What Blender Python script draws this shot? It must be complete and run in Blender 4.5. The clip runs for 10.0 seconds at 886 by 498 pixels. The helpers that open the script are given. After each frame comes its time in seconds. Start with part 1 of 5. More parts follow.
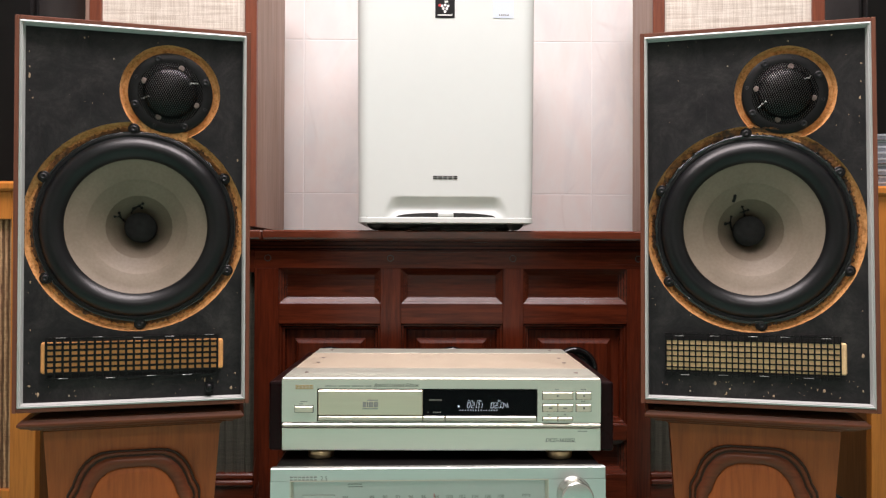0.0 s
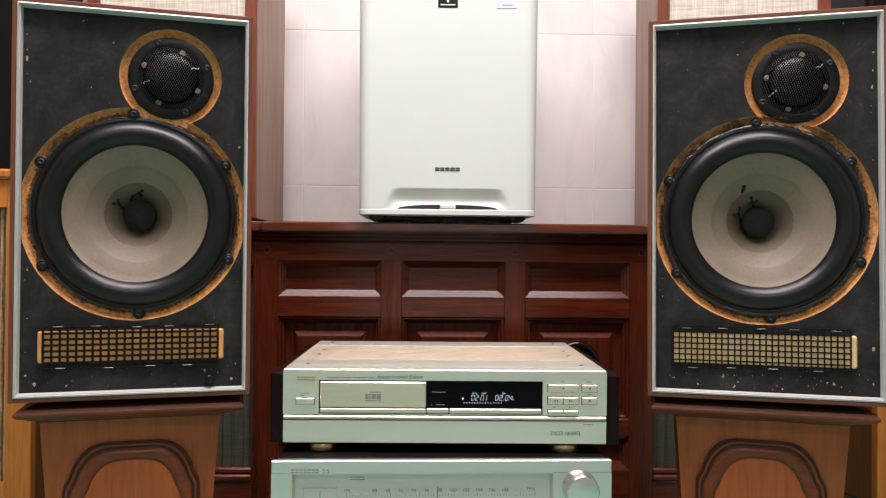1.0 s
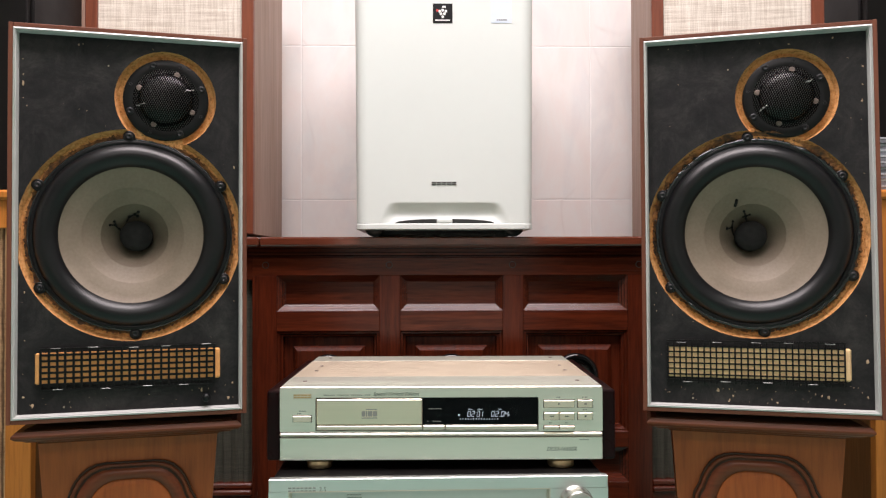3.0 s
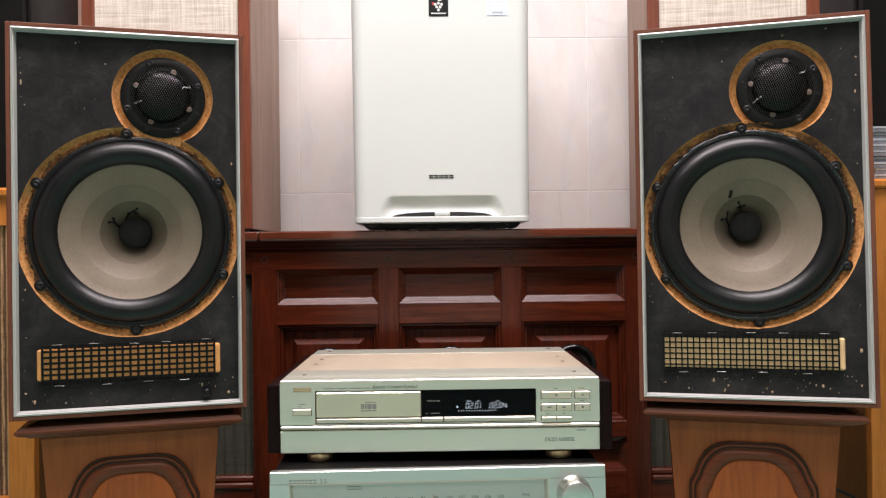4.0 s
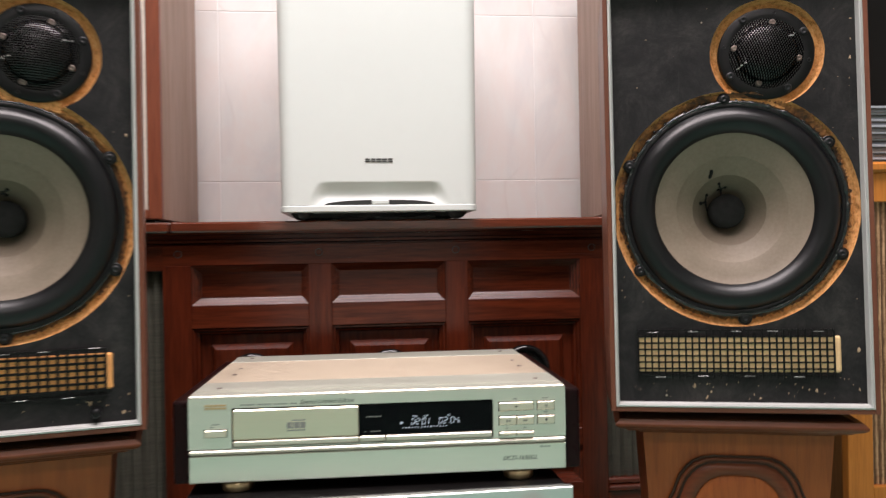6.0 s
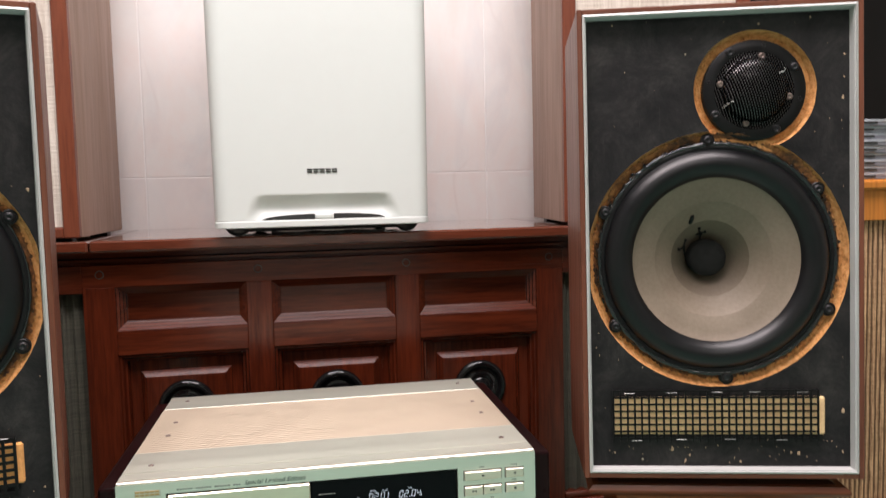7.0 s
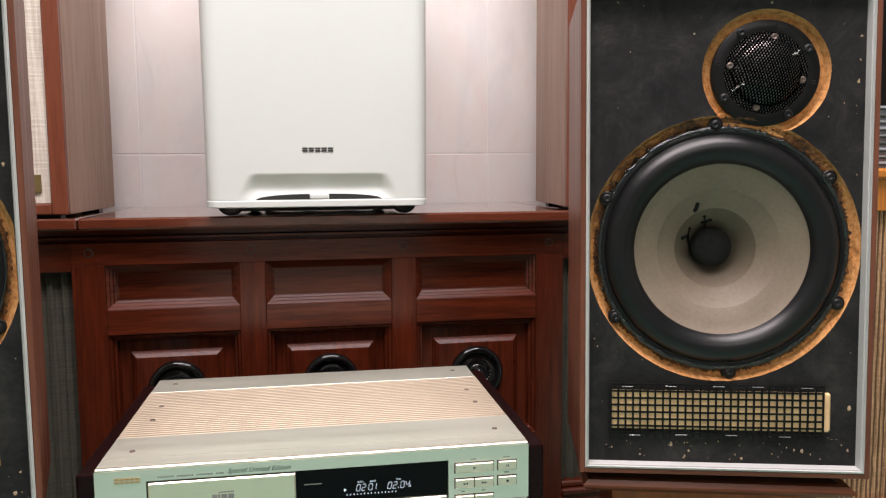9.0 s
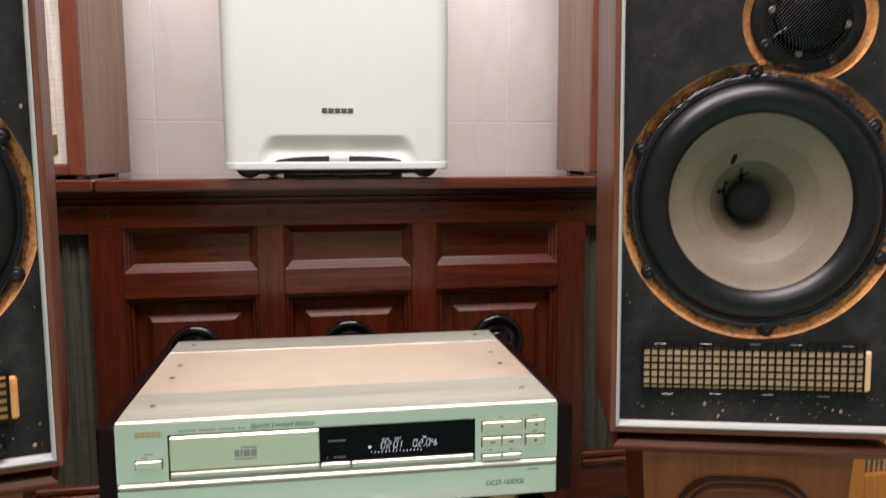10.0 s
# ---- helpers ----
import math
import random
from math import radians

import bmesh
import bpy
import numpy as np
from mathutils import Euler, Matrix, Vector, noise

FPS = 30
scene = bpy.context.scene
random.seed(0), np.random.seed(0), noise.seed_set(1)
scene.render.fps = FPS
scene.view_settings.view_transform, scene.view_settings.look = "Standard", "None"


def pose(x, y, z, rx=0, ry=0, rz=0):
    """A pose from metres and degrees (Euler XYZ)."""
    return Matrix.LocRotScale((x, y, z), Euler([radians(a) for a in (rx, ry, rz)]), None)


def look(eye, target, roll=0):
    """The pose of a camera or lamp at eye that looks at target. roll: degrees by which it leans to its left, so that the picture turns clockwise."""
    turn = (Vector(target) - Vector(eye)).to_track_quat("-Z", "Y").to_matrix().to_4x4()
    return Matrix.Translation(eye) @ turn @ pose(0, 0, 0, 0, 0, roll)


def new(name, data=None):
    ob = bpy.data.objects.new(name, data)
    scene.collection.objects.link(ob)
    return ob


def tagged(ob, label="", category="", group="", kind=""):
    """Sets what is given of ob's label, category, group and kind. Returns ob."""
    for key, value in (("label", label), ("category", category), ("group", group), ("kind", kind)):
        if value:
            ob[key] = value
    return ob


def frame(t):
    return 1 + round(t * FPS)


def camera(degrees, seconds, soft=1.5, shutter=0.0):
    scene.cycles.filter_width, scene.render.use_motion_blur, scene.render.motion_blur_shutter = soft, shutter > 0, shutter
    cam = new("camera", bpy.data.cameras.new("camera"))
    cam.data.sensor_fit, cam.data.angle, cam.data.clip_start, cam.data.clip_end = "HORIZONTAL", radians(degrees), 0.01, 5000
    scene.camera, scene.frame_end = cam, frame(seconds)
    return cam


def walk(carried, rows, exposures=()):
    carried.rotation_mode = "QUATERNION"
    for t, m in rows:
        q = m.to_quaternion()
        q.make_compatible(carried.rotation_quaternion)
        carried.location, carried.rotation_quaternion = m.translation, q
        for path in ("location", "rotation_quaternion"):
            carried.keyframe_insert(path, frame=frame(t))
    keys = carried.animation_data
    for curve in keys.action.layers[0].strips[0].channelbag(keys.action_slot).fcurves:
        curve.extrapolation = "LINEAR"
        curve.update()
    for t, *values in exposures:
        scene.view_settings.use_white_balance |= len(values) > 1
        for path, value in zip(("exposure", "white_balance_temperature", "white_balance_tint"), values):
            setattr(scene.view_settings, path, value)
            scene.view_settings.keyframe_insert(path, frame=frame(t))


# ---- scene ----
cam = camera(59.6, 10.0, soft=1.25, shutter=0.5)
PATH = [
    (0, (0.026, 0.01, 0.635), (0.07, 2.009, 0.653), 0.2),
    (0.5, (0.02, 0.019, 0.625), (0.073, 2.018, 0.637), 0.6),
    (1, (0.014, 0.027, 0.624), (0.07, 2.027, 0.637), 0.5),
    (1.5, (0.014, 0.025, 0.629), (0.061, 2.024, 0.655), 0.2),
    (2, (0.016, 0.024, 0.633), (0.058, 2.023, 0.666), 0.0),
    (2.5, (0.022, 0.023, 0.635), (0.065, 2.022, 0.67), 0.0),
    (4, (0.031, 0.013, 0.641), (0.076, 2.013, 0.649), -0.7),
    (4.5, (0.033, 0.009, 0.642), (0.07, 2.008, 0.631), -0.9),
    (5, (0.031, 0.01, 0.645), (0.071, 2.009, 0.617), -0.8),
    (5.5, (0.018, 0.056, 0.632), (0.121, 2.053, 0.612), -1.4),
    (6, (0.026, 0.169, 0.63), (0.242, 2.158, 0.632), -1.0),
    (6.2, (0.029, 0.206, 0.685), (0.286, 2.189, 0.694), -0.3),
    (7.3, (0.013, 0.28, 0.754), (0.409, 2.229, 0.546), -1.8),
    (7.5, (0.013, 0.289, 0.747), (0.409, 2.237, 0.527), -1.9),
    (8, (0.024, 0.296, 0.76), (0.408, 2.247, 0.546), -1.3),
    (8.5, (0.03, 0.299, 0.753), (0.405, 2.253, 0.556), -0.4),
    (9, (0.032, 0.298, 0.753), (0.396, 2.254, 0.557), -0.4),
    (9.5, (0.029, 0.305, 0.751), (0.39, 2.263, 0.563), -0.4),
    (10, (0.018, 0.321, 0.717), (0.355, 2.278, 0.484), -0.2),
]
walk(cam, [(t, look(eye, target, roll)) for t, eye, target, roll in PATH])

# ---- world, lamps ----
world = bpy.data.worlds.new("world")
scene.world = world
world.use_nodes = True
world.node_tree.nodes["Background"].inputs[0].default_value = (0.6, 0.75, 0.7, 1)
world.node_tree.nodes["Background"].inputs[1].default_value = 0.02


def area(name, x, y, z, sx, sy, power, colour):
    lamp = bpy.data.lights.new(name, "AREA")
    lamp.shape, lamp.size, lamp.size_y, lamp.energy, lamp.color = "RECTANGLE", sx, sy, power, colour
    ob = new(name, lamp)
    ob.matrix_world = look((x, y, z), (x, y + 0.001, 0))
    return ob


# two fluorescent ceiling fittings of the room, one ahead of the camera and one behind it
area("ceiling_lamp_light", 0.05, 0.60, 2.50, 1.7, 0.8, 80, (1.0, 0.875, 0.89))
area("ceiling_lamp_light", 0.05, -1.3, 2.50, 1.2, 0.25, 18, (1.0, 0.89, 0.88))

# ---- materials ----


def nodes_of(name):
    m = bpy.data.materials.new(name)
    m.use_nodes = True
    t = m.node_tree
    return m, t.nodes, t.links, t.nodes["Principled BSDF"]


def coords(n, l, scale=(1, 1, 1), kind="Object"):
    tc, mp = n.new("ShaderNodeTexCoord"), n.new("ShaderNodeMapping")
    mp.inputs["Scale"].default_value = scale
    l.new(tc.outputs[kind], mp.inputs[0])
    return mp.outputs[0]


def noise_of(n, l, vec, scale, detail=4, rough=0.55, distort=0.0):
    t = n.new("ShaderNodeTexNoise")
    t.inputs["Scale"].default_value, t.inputs["Detail"].default_value = scale, detail
    t.inputs["Roughness"].default_value, t.inputs["Distortion"].default_value = rough, distort
    l.new(vec, t.inputs["Vector"])
    return t.outputs["Fac"]


def ramp(n, l, fac, stops):
    r = n.new("ShaderNodeValToRGB")
    while len(r.color_ramp.elements) < len(stops):
        r.color_ramp.elements.new(0.5)
    for e, (p, c) in zip(r.color_ramp.elements, stops):
        e.position = p
        e.color = (*c, 1) if len(c) == 3 else c
    l.new(fac, r.inputs[0])
    return r.outputs[0]


def mixed(n, l, fac, a, b, mode="MIX"):
    m = n.new("ShaderNodeMix")
    m.data_type, m.blend_type = "RGBA", mode
    for sock, v in ((m.inputs[0], fac), (m.inputs[6], a), (m.inputs[7], b)):
        if isinstance(v, (int, float)):
            sock.default_value = v
        elif isinstance(v, tuple):
            sock.default_value = (*v, 1)
        else:
            l.new(v, sock)
    return m.outputs[2]


def bumped(n, l, bsdf, height, strength=0.2, dist=0.002):
    b = n.new("ShaderNodeBump")
    b.inputs["Strength"].default_value, b.inputs["Distance"].default_value = strength, dist
    l.new(height, b.inputs["Height"])
    l.new(b.outputs[0], bsdf.inputs["Normal"])


def plain(name, colour, rough=0.5, metal=0.0, vary=0.15, scale=30, bump=0.05, coat=0.0, grain=(1, 1, 1), spec=0.5):
    """A paint, plastic or metal with cloudy and fine variation."""
    m, n, l, p = nodes_of(name)
    v = coords(n, l, grain)
    a, b = noise_of(n, l, v, scale), noise_of(n, l, v, scale * 9, 3)
    lo = tuple(c * (1 - vary) for c in colour)
    hi = tuple(min(1, c * (1 + vary)) for c in colour)
    col = mixed(n, l, 0.35, ramp(n, l, a, [(0.3, lo), (0.7, hi)]), ramp(n, l, b, [(0.3, lo), (0.7, hi)]))
    l.new(col, p.inputs["Base Color"])
    rr = ramp(n, l, a, [(0.3, (rough * 0.85,) * 3), (0.7, (min(1, rough * 1.15),) * 3)])
    l.new(rr, p.inputs["Roughness"])
    p.inputs["Metallic"].default_value = metal
    p.inputs["Specular IOR Level"].default_value = spec
    p.inputs["Coat Weight"].default_value = coat
    p.inputs["Coat Roughness"].default_value = 0.15
    if bump:
        bumped(n, l, p, b, bump, 0.001)
    return m


def wood(name, dark, light, rough, along="z", coat=0.3, fine=1.0):
    """Wood with long grain along one axis, pores and slow colour drift."""
    m, n, l, p = nodes_of(name)
    s = {"x": (0.07, 1, 1), "y": (1, 0.07, 1), "z": (1, 1, 0.07)}[along]
    v = coords(n, l, s)
    oi = n.new("ShaderNodeObjectInfo")
    add = n.new("ShaderNodeVectorMath")
    add.operation = "MULTIPLY_ADD"
    l.new(oi.outputs["Random"], add.inputs[0])
    add.inputs[1].default_value = (3.1, 2.3, 4.7)
    l.new(v, add.inputs[2])
    v = add.outputs[0]
    g = noise_of(n, l, v, 38 * fine, 6, 0.62, 1.4)
    f = noise_of(n, l, v, 230 * fine, 3, 0.6)
    big = noise_of(n, l, v, 9 * fine, 3, 0.5, 2.0)
    mid = tuple((a + b) / 2 for a, b in zip(dark, light))
    c1 = ramp(n, l, g, [(0.28, dark), (0.52, mid), (0.74, light)])
    c2 = ramp(n, l, f, [(0.35, tuple(c * 0.6 for c in dark)), (0.55, mid), (0.8, light)])
    c3 = ramp(n, l, big, [(0.3, tuple(c * 0.8 for c in mid)), (0.7, tuple(min(1, c * 1.2) for c in mid))])
    c = mixed(n, l, 0.3, mixed(n, l, 0.35, c1, c3), c2)
    l.new(c, p.inputs["Base Color"])
    l.new(ramp(n, l, g, [(0.3, (rough * 1.15,) * 3), (0.7, (rough * 0.85,) * 3)]), p.inputs["Roughness"])
    p.inputs["Coat Weight"].default_value, p.inputs["Coat Roughness"].default_value = coat * 0.6, 0.25
    p.inputs["Specular IOR Level"].default_value = 0.3
    bumped(n, l, p, f, 0.12, 0.0006)
    return m


MAHOG_Z = wood("dark_mahogany_upright", (0.007, 0.0012, 0.0006), (0.142, 0.025, 0.0088), 0.24, "z", 0.35)
MAHOG_X = wood("dark_mahogany_level", (0.008, 0.0014, 0.0007), (0.160, 0.0295, 0.0104), 0.24, "x", 0.35)
for wm in (MAHOG_Z, MAHOG_X):
    wm.node_tree.nodes["Principled BSDF"].inputs["Specular IOR Level"].default_value = 0.32
MAHOG_TOP = wood("dark_mahogany_top", (0.050, 0.0120, 0.0062), (0.20, 0.052, 0.026), 0.15, "x", 1.6)
MAHOG_TOP.node_tree.nodes["Principled BSDF"].inputs["Specular IOR Level"].default_value = 0.7
MAHOG_TOP.node_tree.nodes["Principled BSDF"].inputs["Coat Roughness"].default_value = 0.08
WALNUT = wood("walnut_veneer", (0.10, 0.030, 0.016), (0.24, 0.085, 0.048), 0.45, "z")
WALNUT_X = wood("walnut_veneer_level", (0.10, 0.030, 0.016), (0.24, 0.085, 0.048), 0.45, "x")
GREYWOOD = wood("faded_teak", (0.285, 0.185, 0.140), (0.45, 0.305, 0.240), 0.55, "z", 0.1, 0.45)
REDWOOD = wood("red_brown_frame", (0.12, 0.030, 0.014), (0.25, 0.075, 0.038), 0.42, "z")
OAK = wood("honey_wood", (0.46, 0.150, 0.022), (0.70, 0.265, 0.048), 0.45, "z", 0.2)
STANDWOOD = wood("brown_cherry", (0.224, 0.054, 0.012), (0.408, 0.115, 0.028), 0.42, "z", 0.2)
STANDRED = wood("red_cherry_moulding", (0.095, 0.023, 0.008), (0.19, 0.052, 0.017), 0.38, "x", 0.2)
# for carved grooves and the neck, whose shade is in the colour
STANDDARK = wood("dark_groove_and_neck_shade", (0.022, 0.009, 0.004), (0.055, 0.023, 0.011), 0.45, "x", 0.1)
ROSEWOOD = wood("rosewood_lacquer", (0.0045, 0.0012, 0.0015), (0.016, 0.0034, 0.0042), 0.30, "y", 0.15)
ROSEWOOD.node_tree.nodes["Principled BSDF"].inputs["Specular IOR Level"].default_value = 0.10
FLOORMAT = plain("mint_glazed_floor", (0.23, 0.405, 0.335), 0.35, vary=0.12, scale=5)
CEILMAT = plain("ceiling_paint", (0.80, 0.80, 0.77), 0.8, scale=3, vary=0.03)
WALLMAT = plain("cream_wall_paint", (0.62, 0.60, 0.56), 0.75, scale=3, vary=0.05)
BLACKLAC = plain("black_lacquer", (0.005, 0.0045, 0.0045), 0.45, scale=12, spec=0.2)
BLACKPL = plain("black_plastic", (0.0045, 0.0048, 0.0055), 0.38, scale=40, vary=0.25, spec=0.28)
RUBBER = plain("black_rubber", (0.0042, 0.0046, 0.0056), 0.34, scale=25, vary=0.3, bump=0.03, spec=0.40)
WHITEPL = plain("white_plastic", (0.695, 0.745, 0.72), 0.38, scale=5, vary=0.015, bump=0.02)
DARKSLOT = plain("dark_slot", (0.02, 0.022, 0.02), 0.6)
TRIMMAT = plain("pale_aluminium_trim", (0.56, 0.57, 0.555), 0.45, metal=0.1, scale=20, vary=0.06)
STEEL = plain("dull_steel", (0.5, 0.49, 0.46), 0.35, metal=1.0, scale=60)
DARKSTEEL = plain("blackened_screw", (0.022, 0.022, 0.024), 0.42, metal=0.5, scale=90, vary=0.3)
CHAMPAGNE = plain("champagne_aluminium", (0.88, 0.875, 0.785), 0.34, metal=0.9, scale=40, vary=0.03, bump=0.03, grain=(0.05, 1, 1))
CHAMPTOP = plain("champagne_aluminium_top", (0.72, 0.74, 0.64), 0.42, metal=0.7, scale=40, vary=0.03, bump=0.03, grain=(0.05, 1, 1))
CHAMPBRIGHT = plain("polished_champagne", (0.74, 0.70, 0.61), 0.45, metal=0.9, scale=40, vary=0.02, bump=0)
TRAYGOLD = plain("warm_champagne_tray", (0.90, 0.82, 0.66), 0.30, metal=0.9, scale=40, vary=0.03, bump=0.03, grain=(0.05, 1, 1))
SILVER = plain("brushed_silver", (0.74, 0.77, 0.75), 0.36, metal=0.9, scale=40, vary=0.03, bump=0.03, grain=(0.05, 1, 1))
DIALMAT = plain("dial_face_silver", (0.66, 0.68, 0.66), 0.4, metal=0.4, scale=20, vary=0.03)
INK = plain("dark_ink", (0.03, 0.03, 0.028), 0.6, bump=0)
GOLDINK = plain("gold_lettering", (0.55, 0.38, 0.16), 0.4, metal=0.5, bump=0)
GREYINK = plain("grey_ink", (0.24, 0.25, 0.23), 0.6, bump=0)
REDPL = plain("red_pointer", (0.6, 0.05, 0.05), 0.4, bump=0)
FOAM = plain("yellowed_foam", (0.84, 0.39, 0.13), 0.9, scale=45, vary=0.22, bump=0.5)
FOAMPALE = plain("pale_foam", (0.95, 0.60, 0.32), 0.9, scale=45, vary=0.22, bump=0.5)
GLOSSTAR = plain("glossy_black_sealant", (0.005, 0.008, 0.009), 0.10, scale=38, vary=0.3, bump=1.0, spec=0.8)
CHIP = plain("bare_chipboard_fleck", (0.46, 0.33, 0.21), 0.9, scale=200, vary=0.3)
BRASS = plain("aged_brass_plate", (0.23, 0.17, 0.07), 0.45, metal=0.6)
PALEBLUE = plain("pale_blue_sticker", (0.66, 0.74, 0.86), 0.5, vary=0.02, bump=0)
WHITEINK = plain("white_ink", (0.85, 0.85, 0.83), 0.6, bump=0)


def glow(name, colour, strength):
    m, n, l, p = nodes_of(name)
    p.inputs["Base Color"].default_value = (0.02, 0.02, 0.02, 1)
    p.inputs["Emission Color"].default_value = (*colour, 1)
    p.inputs["Emission Strength"].default_value = strength
    return m


DIGIT = glow("display_digit", (0.80, 0.88, 1.0), 1.0)


def display_glass():
    m, n, l, p = nodes_of("black_display_glass")
    p.inputs["Base Color"].default_value = (0.002, 0.002, 0.003, 1)
    p.inputs["Roughness"].default_value = 0.10
    p.inputs["Specular IOR Level"].default_value = 0.12
    return m


GLASS = display_glass()


def tile_mat():
    """Glazed ceramic with pink and grey marble clouds, each tile shifted."""
    m, n, l, p = nodes_of("marbled_wall_tile")
    oi = n.new("ShaderNodeObjectInfo")
    v = coords(n, l, (1, 1, 0.45))
    add = n.new("ShaderNodeVectorMath")
    add.operation = "MULTIPLY_ADD"
    l.new(oi.outputs["Random"], add.inputs[0])
    add.inputs[1].default_value = (7, 5, 9)
    l.new(v, add.inputs[2])
    a = noise_of(n, l, add.outputs[0], 9, 5, 0.6, 1.2)
    b = noise_of(n, l, add.outputs[0], 4, 4, 0.6, 2.5)
    c = mixed(n, l, 0.5, ramp(n, l, a, [(0.34, (0.86, 0.785, 0.755)), (0.5, (0.86, 0.825, 0.80)), (0.60, (0.86, 0.865, 0.845))]),
              ramp(n, l, b, [(0.34, (0.75, 0.76, 0.77)), (0.5, (0.87, 0.85, 0.83)), (0.66, (0.87, 0.80, 0.765))]))
    vein = noise_of(n, l, add.outputs[0], 3, 3, 0.5, 0.6)
    vm = ramp(n, l, vein, [(0.488, (0, 0, 0)), (0.5, (1, 1, 1)), (0.512, (0, 0, 0))])
    thin = ramp(n, l, a, [(0.45, (0, 0, 0)), (0.65, (0.3, 0.3, 0.3))])
    c = mixed(n, l, mixed(n, l, 1.0, vm, thin, "MULTIPLY"), c, (0.66, 0.58, 0.55))
    l.new(c, p.inputs["Base Color"])
    p.inputs["Roughness"].default_value = 0.34
    p.inputs["Specular IOR Level"].default_value = 0.38
    return m


TILE = tile_mat()
GROUT = plain("white_grout", (0.90, 0.89, 0.88), 0.85, scale=80, vary=0.05)


def baffle_mat():
    """Worn matt black paint: scuffs, dusty clouds and pale flecks."""
    m, n, l, p = nodes_of("worn_black_board")
    v = coords(n, l)
    a = noise_of(n, l, v, 19, 9, 0.80, 0.5)
    c1 = ramp(n, l, a, [(0.36, (0.0060, 0.0060, 0.0068)), (0.48, (0.0142, 0.0134, 0.0140)), (0.57, (0.0240, 0.0226, 0.0222)), (0.70, (0.046, 0.043, 0.041))])
    rub = noise_of(n, l, coords(n, l, (170, 170, 14)), 1.0, 5, 0.75, 1.5)
    c1 = mixed(n, l, ramp(n, l, rub, [(0.60, (0, 0, 0)), (0.74, (0.45, 0.45, 0.45))]), c1, (0.036, 0.034, 0.032))
    v2 = coords(n, l, (60, 60, 9))
    s = ramp(n, l, noise_of(n, l, v2, 1.0, 4, 0.7, 0.6), [(0.70, (0, 0, 0)), (0.80, (1, 1, 1))])
    fl = n.new("ShaderNodeTexVoronoi")
    fl.inputs["Scale"].default_value = 62
    l.new(v, fl.inputs["Vector"])
    d = ramp(n, l, fl.outputs["Distance"], [(0.05, (1, 1, 1)), (0.09, (0, 0, 0))])
    g = ramp(n, l, noise_of(n, l, v, 26, 2), [(0.63, (0, 0, 0)), (0.67, (1, 1, 1))])
    mul = mixed(n, l, 1.0, d, g, "MULTIPLY")
    c = mixed(n, l, mixed(n, l, 0.5, (0.0, 0.0, 0.0), s), c1, (0.048, 0.045, 0.042))
    c = mixed(n, l, mul, c, (0.42, 0.36, 0.27))
    l.new(c, p.inputs["Base Color"])
    p.inputs["Roughness"].default_value = 0.66
    p.inputs["Specular IOR Level"].default_value = 0.26
    bumped(n, l, p, noise_of(n, l, v, 300, 4), 0.25, 0.001)
    return m


BAFFLE = baffle_mat()


def chipboard_mat():
    m, n, l, p = nodes_of("raw_chipboard_edge")
    v = coords(n, l)
    a = noise_of(n, l, v, 210, 4, 0.7)
    b = noise_of(n, l, v, 30, 4, 0.6)
    c = ramp(n, l, a, [(0.26, (0.28, 0.10, 0.026)), (0.48, (0.72, 0.33, 0.108)), (0.75, (0.86, 0.50, 0.22))])
    k = ramp(n, l, b, [(0.60, (0, 0, 0)), (0.76, (1, 1, 1))])
    c = mixed(n, l, k, c, mixed(n, l, 0.5, c, (0.09, 0.045, 0.018)))
    l.new(c, p.inputs["Base Color"])
    p.inputs["Roughness"].default_value = 0.9
    bumped(n, l, p, a, 0.6, 0.002)
    return m


CHIPBOARD = chipboard_mat()


def cone_mat(name, tone):
    m, n, l, p = nodes_of(name)
    v = coords(n, l)
    a, b = noise_of(n, l, v, 14, 4), noise_of(n, l, v, 260, 3)
    c = mixed(n, l, 0.3, ramp(n, l, a, [(0.3, (0.205, 0.165, 0.122)), (0.7, (0.285, 0.236, 0.182))]),
              ramp(n, l, b, [(0.3, (0.19, 0.152, 0.112)), (0.7, (0.295, 0.248, 0.195))]))
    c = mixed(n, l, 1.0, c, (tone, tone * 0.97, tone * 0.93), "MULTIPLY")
    l.new(c, p.inputs["Base Color"])
    p.inputs["Roughness"].default_value = 0.6
    bumped(n, l, p, b, 0.2, 0.0008)
    return m


CONE = cone_mat("grey_paper_cone", 0.86)
# same paper, darker: shade of the steep inner wall put in the colour
THROAT = cone_mat("shaded_paper_throat", 0.68)


